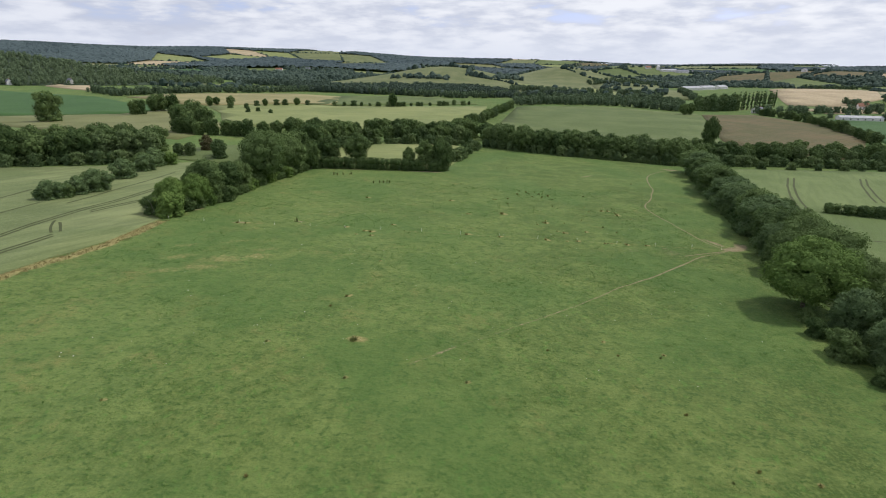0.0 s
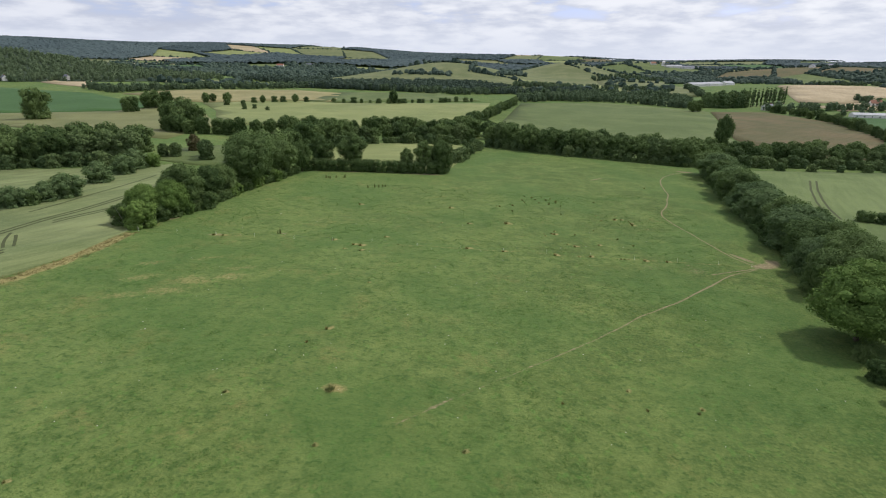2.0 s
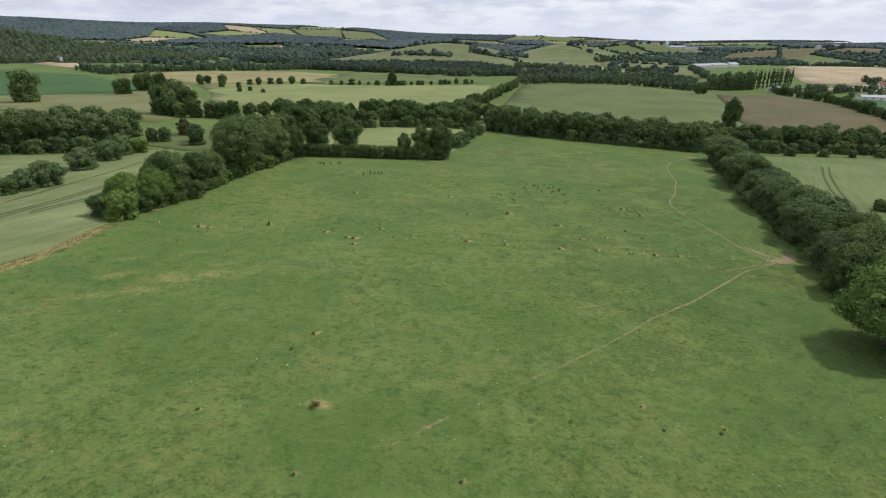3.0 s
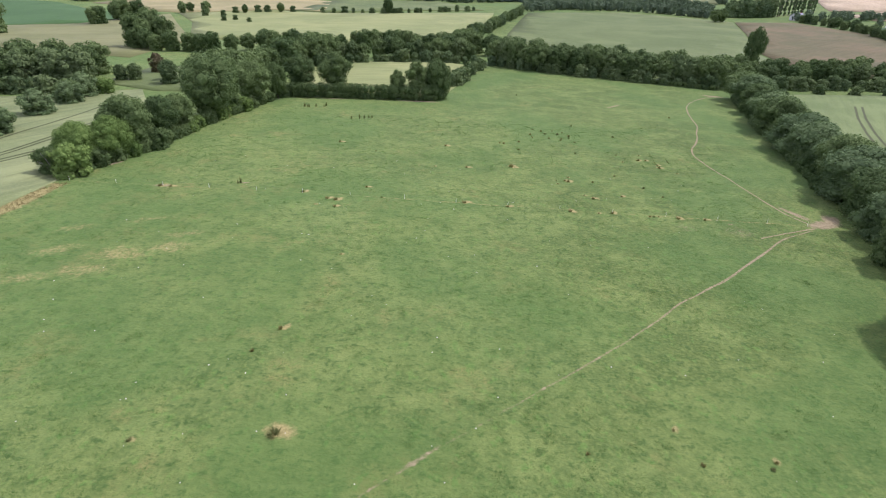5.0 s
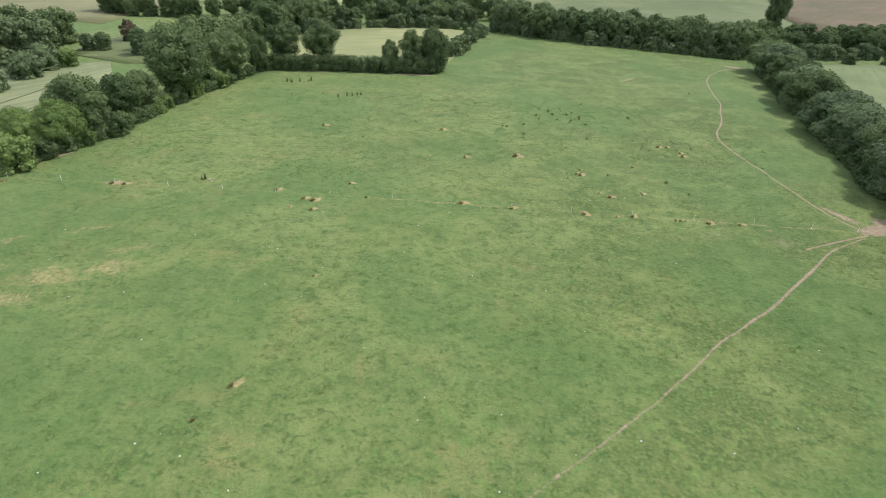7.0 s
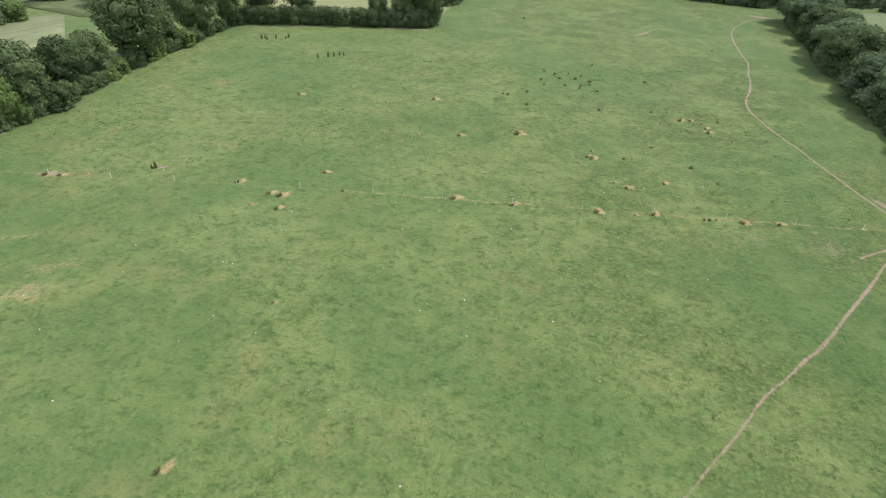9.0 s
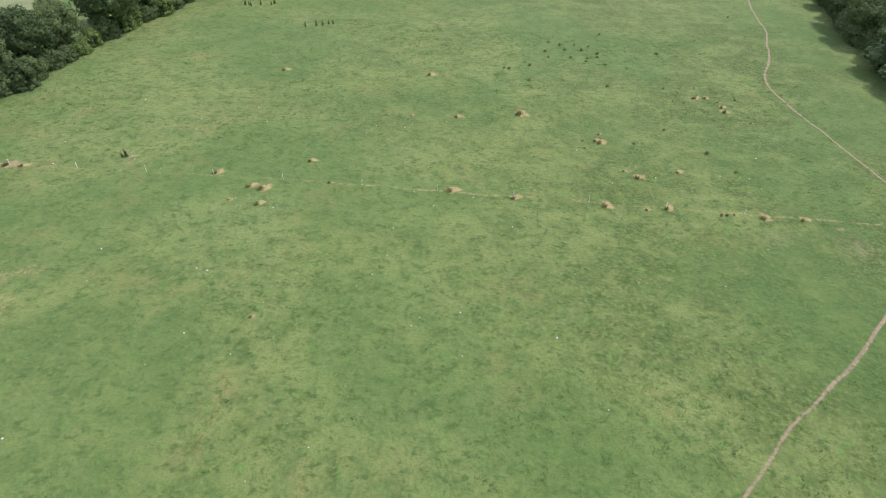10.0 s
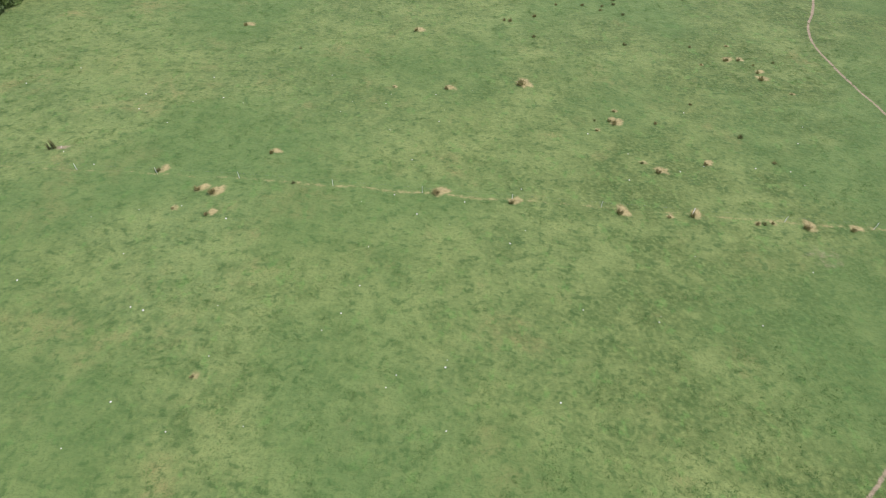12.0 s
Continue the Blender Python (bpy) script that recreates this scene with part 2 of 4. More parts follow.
def height(x, y):
    """The lie of the land: a pasture falling gently away, a valley, hills round it."""
    slope = P0 + PX * x + PY * y
    d = np.hypot(x, y - 130)
    k = np.clip((d - 270) / 260, 0, 1)
    k = k * k * (3 - 2 * k)
    far = -10 - 0.012 * np.clip(x, -500, 500) + 0.012 * np.clip(np.hypot(x, y) - 1500, 0, 3000)
    z = slope * (1 - k) + far * k
    for hx, hy, sx, sy, h in HILLS:
        z = z + h * np.exp(-((x - hx) / sx) ** 2 - ((y - hy) / sy) ** 2)
    return z


def z_at(x, y):
    return float(height(float(x), float(y)))


def mesh_object(name, verts, faces, mat, smooth=False):
    me = bpy.data.meshes.new(name)
    me.from_pydata(np.asarray(verts, dtype=float).tolist(), [], [list(f) for f in faces])
    me.materials.append(mat)
    if smooth:
        me.shade_smooth()
    me.update()
    return new(name, me)


def part(name, bm, mat, parent, label=""):
    """Links a bmesh as one mesh object under a thing or a part."""
    me = bpy.data.meshes.new(name)
    bm.to_mesh(me)
    bm.free()
    me.materials.append(mat)
    ob = new(name, me)
    ob.parent = parent
    return tagged(ob, label)


def thing(name, label, category, group="", kind=""):
    return tagged(new(name), label, category, group, kind)


# the ground: one sheet, finer near the pasture and ahead, out past the hills
def ground_sheet():
    radii = np.concatenate([[0.0], np.geomspace(6, 4950, 200)])
    ahead = np.linspace(radians(28), radians(152), 180)
    behind = np.linspace(radians(152), radians(388), 64)[1:-1]
    ang = np.concatenate([ahead, behind])
    r, a = np.meshgrid(radii[1:], ang, indexing="ij")
    x, y = r * np.cos(a), 20 + r * np.sin(a)
    z = height(x, y)
    verts = np.vstack([[[0, 20, z_at(0, 20)]], np.stack([x, y, z], -1).reshape(-1, 3)])
    n, m = len(ang), len(radii) - 1
    faces = [(0, 1 + k, 1 + (k + 1) % n) for k in range(n)]
    for i in range(m - 1):
        for k in range(n):
            k2 = (k + 1) % n
            faces.append((1 + i * n + k, 1 + (i + 1) * n + k, 1 + (i + 1) * n + k2, 1 + i * n + k2))
    return tagged(mesh_object("ground", verts, faces, GRASS, True), "green grazed pasture with lush and worn patches", "ground", kind="structure")


ground_sheet()


def lift(x, y):
    r = np.hypot(x, y)
    return 0.05 + 0.0004 * r + (r / 2500) ** 2


def draped_field(name, outline, mat, label, step, up=0.0):
    """A field's crop laid over the land: its outline cut into squares and draped."""
    bm = bmesh.new()
    bm.faces.new([bm.verts.new((x, y, 0)) for x, y in outline])
    for axis in (0, 1):
        lo, hi = min(p[axis] for p in outline), max(p[axis] for p in outline)
        c = lo + step
        while c < hi:
            co, no = [0, 0, 0], [0, 0, 0]
            co[axis], no[axis] = c, 1
            bmesh.ops.bisect_plane(bm, geom=bm.verts[:] + bm.edges[:] + bm.faces[:], plane_co=co, plane_no=no)
            c += step
    rng = random.Random(len(outline))
    for v in bm.verts:
        v.co.z = z_at(v.co.x, v.co.y) + lift(v.co.x, v.co.y) + up + rng.uniform(0, 0.05)
    bmesh.ops.recalc_face_normals(bm, faces=bm.faces[:])
    for f in bm.faces:
        if f.normal.z < 0:
            f.normal_flip()
    side = bmesh.ops.extrude_edge_only(bm, edges=[e for e in bm.edges if e.is_boundary])
    for v in side["geom"]:
        if isinstance(v, bmesh.types.BMVert):
            v.co.z -= 0.4 + lift(v.co.x, v.co.y)
    me = bpy.data.meshes.new(name)
    bm.to_mesh(me)
    bm.free()
    me.materials.append(mat)
    me.shade_smooth()
    return tagged(new(name, me), label, "field", kind="structure")


WHEAT_LEFT = [(-84.5, 152), (-86, 131), (-88.5, 121), (-91.5, 113), (-94, 100), (-96, 40), (-98, -60), (-400, -60), (-340, 150), (-190, 216), (-146, 234), (-118, 252), (-96, 215), (-93, 175)]
wheat_left = draped_field("wheat_field", WHEAT_LEFT, WHEAT, "pale green wheat field with tramlines beside the pasture", 15)
WHEAT_RIGHT = [(82, 40), (76, 90), (92, 145), (104, 188), (132, 288), (164, 300), (250, 312), (420, 330), (420, 40)]
wheat_right = draped_field("wheat_field", WHEAT_RIGHT, crop("young_wheat", (0.090, 0.132, 0.036), (0.136, 0.180, 0.058), 0.3, 62), "green wheat field with tramlines behind the hedge trees", 15)
draped_field("hay_meadow", [(-62, 257), (-3, 257), (4, 286), (17, 346), (-6, 362), (-56, 348), (-76, 320)], RIPE, "small pale mown hay meadow behind a clipped hedge", 10)
draped_field("meadow", [(-140, 262), (-112, 250), (-72, 256), (-82, 320), (-110, 330), (-140, 300)], GREEN, "rough green meadow between hedges", 10)
draped_field("barley_field", [(-178, 430), (-235, 565), (-285, 648), (-205, 705), (-138, 690), (50, 745), (30, 560), (4, 440), (-70, 425)], RIPE, "pale ripening barley field", 40)
draped_field("grass_field", [(24, 372), (50, 545), (92, 760), (215, 796), (292, 715), (310, 690), (222, 452), (200, 360)], GREEN, "wide green grass field on a gentle slope", 30)
draped_field("ploughed_field", [(224, 452), (312, 690), (384, 702), (394, 592), (352, 466), (275, 360), (210, 365)], BROWN, "bare brown earth field", 30)
draped_field("crop_field", [(-420, 480), (-318, 532), (-300, 640), (-376, 655), (-480, 752), (-690, 840), (-800, 700)], LUSH, "deep green crop field", 40)
draped_field("dry_meadow", [(-390, 440), (-250, 350), (-165, 330), (-172, 420), (-290, 640), (-318, 530), (-420, 478)], OLIVE, "dry olive coloured grass field", 30)
draped_field("stubble_field", [(-440, 755), (-425, 845), (-385, 885), (-256, 930), (-172, 880), (-146, 706), (-205, 716), (-287, 657), (-323, 665), (-372, 720)], GOLD, "dry tan grass field with scattered bushes", 40)
draped_field("grass_field", [(-184, 712), (-176, 905), (-22, 942), (40, 780), (-42, 752), (-138, 698)], GREEN, "green grass strip between hedges", 40)
draped_field("stubble_field", [(-680, 935), (-549, 866), (-570, 905), (-635, 998), (-695, 975)], STUBBLE, "tan stubble field below a wood", 30)
draped_field("crop_field", [(455, 668), (510, 650), (480, 450), (352, 440), (398, 565)], LUSH, "deep green crop field", 30)
draped_field("stubble_field", [(664, 1180), (960, 1500), (1100, 1450), (760, 980), (602, 863), (532, 882)], STUBBLE, "golden stubble field on a low rise", 50)
draped_field("stubble_field", [(514, 817), (640, 890), (600, 770), (507, 750)], STUBBLE, "golden stubble field among trees", 40)
draped_field("grass_field", [(352, 1340), (380, 1520), (580, 1630), (520, 1250), (420, 985), (395, 1080)], MEADOW, "light green grass field on a slope", 50)


def strip(name, line, half, profile, mat, label, up, wobble=0.0, seed=1, category="path", parent=None, crop_lift=False, fade=None):
    """A ribbon over the land with a 'wear' value across it (profile: offset, wear)."""
    rng = np.random.default_rng(seed)
    pts = np.array(line, dtype=float)
    d = np.concatenate([[0], np.cumsum(np.hypot(*np.diff(pts, axis=0).T))])
    s = np.arange(0, d[-1], 1.5)
    x, y = np.interp(s, d, pts[:, 0]), np.interp(s, d, pts[:, 1])
    if len(s) > 9:
        k = np.ones(5) / 5
        x[2:-2], y[2:-2] = np.convolve(x, k, "valid"), np.convolve(y, k, "valid")
    dx, dy = np.gradient(x), np.gradient(y)
    q = np.hypot(dx, dy) + 1e-6
    nx, ny = dy / q, -dx / q
    w = np.array([half * (1 + wobble * noise.noise((a * 0.12, seed * 7.3, 0))) for a in s])
    mid = np.array([wobble * half * noise.noise((a * 0.2, seed * 3.1, 5)) for a in s])
    rows, wear = [], []
    worn = np.ones(len(s)) if fade is None else np.clip(1 - 0.56 * np.clip((s - fade[0]) / fade[1], 0, 1), 0, 1)
    worn = worn * np.array([0.9 + 0.3 * noise.noise((a * 0.05, seed * 1.7, 3)) for a in s]) if wobble > 0.3 else worn
    for off, val in profile:
        px, py = x + nx * (w * off + mid), y + ny * (w * off + mid)
        rows.append(np.stack([px, py, height(px, py) + up + (lift(px, py) if crop_lift else 0)], -1))
        wear.append(val * worn)
    n, m = len(profile), len(s)
    faces = [(i * m + j, (i + 1) * m + j, (i + 1) * m + j + 1, i * m + j + 1) for i in range(n - 1) for j in range(m - 1)]
    flat = np.concatenate(rows)
    a, b, c = (flat[k] for k in faces[0][:3])
    if np.cross(b - a, c - a)[2] < 0:
        faces = [f[::-1] for f in faces]
    ob = mesh_object(name, flat, faces, mat, True)
    ob.data.attributes.new("wear", "FLOAT", "POINT").data.foreach_set("value", np.concatenate(wear))
    if parent:
        ob.parent = parent
        return ob
    return tagged(ob, label, category, kind="structure")


WORN = [(1, 0), (0.62, 0.1), (0.34, 0.55), (0.16, 0.9), (0, 1), (-0.16, 0.9), (-0.34, 0.55), (-0.62, 0.1), (-1, 0)]
CATTLE_PATH = [(79, 142.5), (77, 141), (72.5, 138.8), (66.4, 135), (61.5, 130.3), (56, 125.3), (50, 119.6), (45.3, 116), (41.4, 113), (37.3, 110), (33.3, 105.9), (29.6, 102.6), (24.8, 98.3), (20.5, 95), (16.2, 91.5), (11.2, 87.6), (5.5, 83), (1.6, 80.2), (-2, 76.9), (-6, 73.5)]
strip("cattle_path", CATTLE_PATH, 0.6, WORN, SOIL, "narrow bare earth path worn through the grass", 0.014, 0.34, 2, fade=(36, 55))
FAR_PATH = [(121, 288), (119, 287), (108.5, 279), (100, 268), (95.5, 259), (90.5, 242), (88, 229), (81, 212), (78, 205), (73.3, 197.3), (71.6, 190.5), (71.5, 185), (72.2, 177), (72.9, 171), (73.7, 160), (74.6, 150), (76.3, 145), (78.3, 142.3)]
strip("cattle_path", FAR_PATH, 0.62, WORN, SOIL, "winding bare earth path along the hedge", 0.014, 0.5, 3)
strip("cattle_path", [(61, 134.6), (64, 136), (68, 138), (73.6, 140.2), (79, 142.3)], 0.55, WORN, SOIL, "short bare earth path branching off at the hedge gap", 0.018, 0.4, 4)


def bare_patch(x, y, rx, ry, wear, seed, turn=0.0, mat=SOIL, label="patch of bare worn earth in the grass"):
    """Worn ground: a disc of soil or straw that frays into the grass."""
    verts, faces, val = [(x, y, z_at(x, y) + 0.028)], [], [wear]
    n = 22
    for i, k in enumerate((0.35, 0.7, 1.0)):
        for j in range(n):
            a = 2 * math.pi * j / n
            q = k * (1 + 0.35 * noise.noise((math.cos(a) * 1.3, math.sin(a) * 1.3, seed)))
            u, v = rx * q * math.cos(a), ry * q * math.sin(a)
            px, py = x + u * math.cos(turn) - v * math.sin(turn), y + u * math.sin(turn) + v * math.cos(turn)
            verts.append((px, py, z_at(px, py) + (0.026, 0.022, -0.02)[i]))
            val.append(wear * (0.85, 0.45, 0)[i])
    faces += [(0, 1 + j, 1 + (j + 1) % n) for j in range(n)]
    for i in (0, 1):
        faces += [(1 + i * n + j, 1 + (i + 1) * n + j, 1 + (i + 1) * n + (j + 1) % n, 1 + i * n + (j + 1) % n) for j in range(n)]
    ob = mesh_object("bare_patch", verts, faces, mat, True)
    ob.data.attributes.new("wear", "FLOAT", "POINT").data.foreach_set("value", np.array(val))
    return tagged(ob, label, "bare patch", kind="structure")


STRAW_SPOTS = [(-53, 119, 9, 5, 0.52), (-46, 122, 7, 4, 0.5), (-56, 113, 8, 4, 0.5), (-62, 110, 7, 3.5, 0.46), (-46, 127, 8, 3, 0.46), (-64, 119, 7, 4, 0.48), (-66, 128, 7, 3.5, 0.44), (-55, 133, 8, 3, 0.44)]
for i, (x, y, rx, ry, w, turn) in enumerate([
        (80, 143.5, 5.5, 2.6, 1.0, 0.3), (83, 146, 5, 3, 0.9, 0.9), (77, 149, 6, 1.6, 0.85, 2.0), (66, 256.5, 8, 1.0, 0.85, 0.79), (-0.5, 78.3, 5, 0.5, 0.6, 0.74), (-11, 250.9, 12, 1.5, 1.0, 0.0), (-44, 249.6, 9, 1.0, 0.8, 0.05),
        (-61, 151, 3.5, 1.4, 0.75, 0.1), (118, 287, 6, 2.5, 1.0, -0.4),
        (-79, 165, 4, 1.2, 0.9, 1.2), (-86, 146, 4, 2, 0.8, 0.8), (60, 138, 6, 5, 0.45, 0.0), (60, 142, 2.0, 0.8, 0.6, 0), (50, 139, 5, 4, 0.42, 0.4)]):
    bare_patch(x, y, rx, ry, w, i * 3.7, turn)
for i, (x, y, rx, ry, w) in enumerate(STRAW_SPOTS):
    bare_patch(x, y, rx, ry, w + 0.04, 200 + i * 2.9, 0.15 + 0.05 * i, DRY, "patch of dry straw-coloured grass in the pasture")

FLAT = [(1, 1), (0, 1), (-1, 1)]
LANES = [
        [(-114.6, 90), (-114.4, 129.8), (-114.5, 139.7), (-113.6, 149), (-112.2, 159.9), (-109.4, 169.9), (-108.1, 180.8), (-106.9, 192.9), (-105, 210)],
        [(-113.2, 90), (-113.0, 128.4), (-113.1, 138.1), (-112.1, 147), (-110.6, 158.6), (-107.9, 168.7), (-106.5, 179.3), (-105.3, 191), (-103.5, 208)],
        [(-108.6, 157), (-107.8, 159.9), (-104.4, 167.5), (-100.6, 177.6), (-98, 186)], [(-107.3, 155), (-106.4, 158.5), (-102.9, 166.2), (-99.1, 176.2), (-96.6, 185)]]
CROSS_LANES = [
        [(-106.5, 95), (-104.9, 118), (-103.5, 124.9), (-102.6, 132.6)], [(-105.1, 95), (-103.5, 117), (-102.1, 124), (-101.2, 131.7)],
        [(-130.7, 120), (-130.7, 150.4), (-129.6, 159.9), (-129.2, 165.5)], [(-144.5, 140), (-144.5, 167.6), (-144.5, 177.4), (-144.6, 183.2)],
        [(-103.8, 133.4), (-106.9, 137.4), (-109.4, 141.6), (-111, 145.7)], [(-102.3, 134.7), (-106.2, 140.4), (-108.6, 143.6)],
        [(-120.9, 164.6), (-119.4, 174.1), (-118.6, 186.3), (-117.2, 197), (-116, 209), (-115.5, 224.6)]]
for a, lane in enumerate(LANES + CROSS_LANES):
    strip("tramline", lane, 0.38, FLAT, TRACK, "", 0.06, 0.2, 20 + a, parent=wheat_left, crop_lift=True)
for a, lane in enumerate([
        [(173.8, 275.5), (159, 251.4), (146, 227.5), (138.5, 212.2), (132, 196)], [(176.8, 275.5), (162, 251.4), (149, 227.5), (141.5, 212.2), (135, 196)],
        [(214.9, 281.4), (200.3, 260), (183, 231.1), (175.9, 217.9)], [(217.9, 281.4), (203.3, 260), (186.2, 231.1), (179.2, 217.9)],
        [(121, 159.3), (127.3, 158.4), (150, 155)], [(116.6, 152.9), (113.3, 141.5), (110.9, 128.6), (109, 110)], [(113.8, 152.9), (110.5, 141.5), (108.1, 128.6), (106, 110)]]):
    strip("tramline", lane, 0.45, FLAT, TRACK, "", 0.06, 0.2, 40 + a, parent=wheat_right, crop_lift=True)

# ---- trees ----


def ico(level):
    bm = bmesh.new()
    bmesh.ops.create_icosphere(bm, subdivisions=level, radius=1)
    v = np.array([w.co[:] for w in bm.verts])
    f = [[w.index for w in face.verts] for face in bm.faces]
    bm.free()
    return v, f


ICO1, ICO2 = ico(1), ico(2)


def crown_blobs(rng, r, lo, hi, n, shape):
    """Boughs: overlapping balls of leaves set over the crown's dome."""
    mid, half = (lo + hi) / 2, (hi - lo) / 2
    out = []
    lobe, turn = rng.uniform(0.08, 0.2), rng.uniform(0, 6.28, 2)
    for i in range(n):
        a, u = rng.uniform(0, 2 * math.pi), rng.uniform(-0.95, 1)
        q = math.sqrt(max(0, 1 - abs(u) ** 2.1))
        k = rng.uniform(0.15 if shape == "open" else 0.58, 0.9) * (1 + lobe * math.sin(2 * a + turn[0]) + 0.6 * lobe * math.sin(3 * a + turn[1]))
        if shape == "skirt" and u < 0.1:
            q = rng.uniform(0.68, 0.95)
        if shape == "poplar":
            size = r * rng.uniform(0.55, 0.8) * (1 - 0.55 * max(0, u))
            out.append((0.4 * r * q * math.cos(a), 0.4 * r * q * math.sin(a), mid + half * 0.93 * u, size))
        else:
            size = min(r, half) * rng.uniform(0.16, 0.30 if shape == "open" else 0.34)
            out.append((k * r * q * math.cos(a), k * r * q * math.sin(a), mid + (half - size * 0.8) * u * rng.uniform(0.8, 1.04), size))
    if shape == "skirt":
        for k in range(10):
            a, size = k * 0.63 + rng.uniform(-0.2, 0.2), min(r, half) * rng.uniform(0.24, 0.32)
            out.append((0.6 * r * math.cos(a), 0.6 * r * math.sin(a), lo + size * 0.6, size))
    if shape not in ("open", "poplar"):
        for k, w in ((-0.4, 0.62), (0.05, 0.7), (0.42, 0.56)):
            out.append((0, 0, mid + half * k, min(r, half) * w))
    return np.array(out)


def leaf_clumps(rng, blobs, count, size):
    """Leaf clumps on the boughs' outsides: small blades turned roughly outward."""
    pick = rng.choice(len(blobs), count * 2, p=blobs[:, 3] ** 2 / (blobs[:, 3] ** 2).sum())
    d = rng.normal(size=(count * 2, 3))
    d[:, 2] += 0.25
    d /= np.linalg.norm(d, axis=1)[:, None]
    c = blobs[pick, :3] + d * (blobs[pick, 3] * rng.uniform(0.8, 1.2, count * 2))[:, None]
    gap = np.linalg.norm(c[:, None, :] - blobs[None, :, :3], axis=2) / blobs[None, :, 3]
    keep = (gap > 0.78).all(axis=1)
    c, d = c[keep][:count], d[keep][:count]
    n = d + rng.normal(scale=0.42, size=d.shape)
    n /= np.linalg.norm(n, axis=1)[:, None]
    t = np.cross(n, rng.normal(size=n.shape))
    t /= np.linalg.norm(t, axis=1)[:, None]
    b = np.cross(n, t)
    s = size * rng.uniform(0.55, 1.25, len(c))[:, None]
    k = rng.uniform(0.55, 0.95, len(c))[:, None]
    v = np.stack([c - t * s - b * s * k * 0.6, c + t * s - b * s * k * 0.6, c + b * s * k * 1.3 + n * s * 0.2], 1).reshape(-1, 3)
    return v, np.arange(len(v)).reshape(-1, 3)


def crown_arrays(seed, r, lo, hi, boughs, count, size, shape="round", core=1):
    rng = np.random.default_rng(seed)
    blobs = crown_blobs(rng, r, lo, hi, boughs, shape)
    v, f = leaf_clumps(rng, blobs, count, size)
    verts, faces, base = [v], f.tolist(), len(v)
    iv, jf = ICO1 if core == 1 else ICO2
    for x, y, z, q in blobs:
        w = iv * (q * 0.72) * (1 + rng.uniform(-0.14, 0.14, (len(iv), 1))) + (x, y, z)
        verts.append(w)
        faces += [[i + base for i in t] for t in jf]
        base += len(w)
    out = np.concatenate(verts)
    if shape != "poplar":
        out[:, 2] = lo + (out[:, 2] - lo) * (hi - lo) / (np.percentile(out[:, 2], 99.9) - lo)  # the top shoots reach the full height
    return out, faces


def tube(bm, pts, radii, sides=8):
    """A tapering limb along a line of points."""
    rings = []
    for i, (p, r) in enumerate(zip(pts, radii)):
        a, b = Vector(pts[max(0, i - 1)]), Vector(pts[min(len(pts) - 1, i + 1)])
        q = (b - a).to_track_quat("Z", "X")
        rings.append([bm.verts.new(Vector(p) + q @ Vector((r * math.cos(2 * math.pi * k / sides), r * math.sin(2 * math.pi * k / sides), 0))) for k in range(sides)])
    for u, w in zip(rings, rings[1:]):
        for k in range(sides):
            bm.faces.new((u[k], u[(k + 1) % sides], w[(k + 1) % sides], w[k]))
    bm.faces.new(rings[-1])


def trunk_mesh(seed, h, r, stems=1, sides=8):
    rng = random.Random(seed)
    bm = bmesh.new()
    for s in range(stems):
        ox, oy = (0, 0) if stems == 1 else (rng.uniform(-0.8, 0.8), rng.uniform(-0.8, 0.8))
        top = h * rng.uniform(0.55, 0.7)
        pts = [(ox + rng.uniform(-1, 1) * 0.03 * h * k, oy + rng.uniform(-1, 1) * 0.03 * h * k, -0.5 + (top + 0.5) * k) for k in (0, 0.12, 0.4, 0.7, 1)]
        tube(bm, pts, [r * 1.5, r, r * 0.85, r * 0.6, r * 0.25], sides)
        for k in range(5 if sides > 5 else 3):
            a, q = 2 * math.pi * (k + rng.random()) / (5 if sides > 5 else 3), rng.uniform(0.3, 0.8)
            p = Vector(pts[2]).lerp(Vector(pts[4]), q)
            out = Vector((math.cos(a), math.sin(a), rng.uniform(0.5, 1.0))) * h * rng.uniform(0.18, 0.27)
            tube(bm, [p, p + out * 0.5 + Vector((0, 0, 0.1)), p + out], [r * 0.4, r * 0.28, r * 0.1], sides - 2)
    return bm


class Kind:
    """A kind of tree, built once and copied; the first placing uses the first build."""

    def __init__(self, name, label, category, group, seed, h, r, lo, boughs, count, size, leaf, shape="round", stems=1):
        self.h, self.used = h, False
        self.base = thing(name, label, category, group)
        part("trunk", trunk_mesh(seed, h, 0.026 * h / stems ** 0.5, stems, 8 if count > 4000 else 5), BARK, self.base)
        v, f = crown_arrays(seed, r, lo, h, boughs, count, size, shape)
        crown = mesh_object("crown", v, f, leaf)
        crown.parent = self.base

    def set(self, x, y, h, turn, wide=1.0, sink=0.15):
        k = h / self.h
        m = Matrix.LocRotScale((x, y, z_at(x, y) - sink), Euler((0, 0, turn)), (k * wide, k * wide, k))
        if self.used:
            return copy_thing(self.base, m @ Matrix.Diagonal((*self.base.scale, 1)).inverted())
        self.used = True
        self.base.matrix_basis = m
        return self.base


G1, G2 = "hedgerow trees", "hedgerow shrubs"
OAK = Kind("oak_tree", "broad dark green oak in full leaf in the hedgerow", "tree", G1, 11, 14, 6.2, 1.6, 100, 11500, 0.215, LEAF)
MAPLE = Kind("maple_tree", "rounded green field maple in full leaf in the hedgerow", "tree", G1, 12, 12, 5.2, 0.5, 100, 11500, 0.215, LEAF, "skirt")
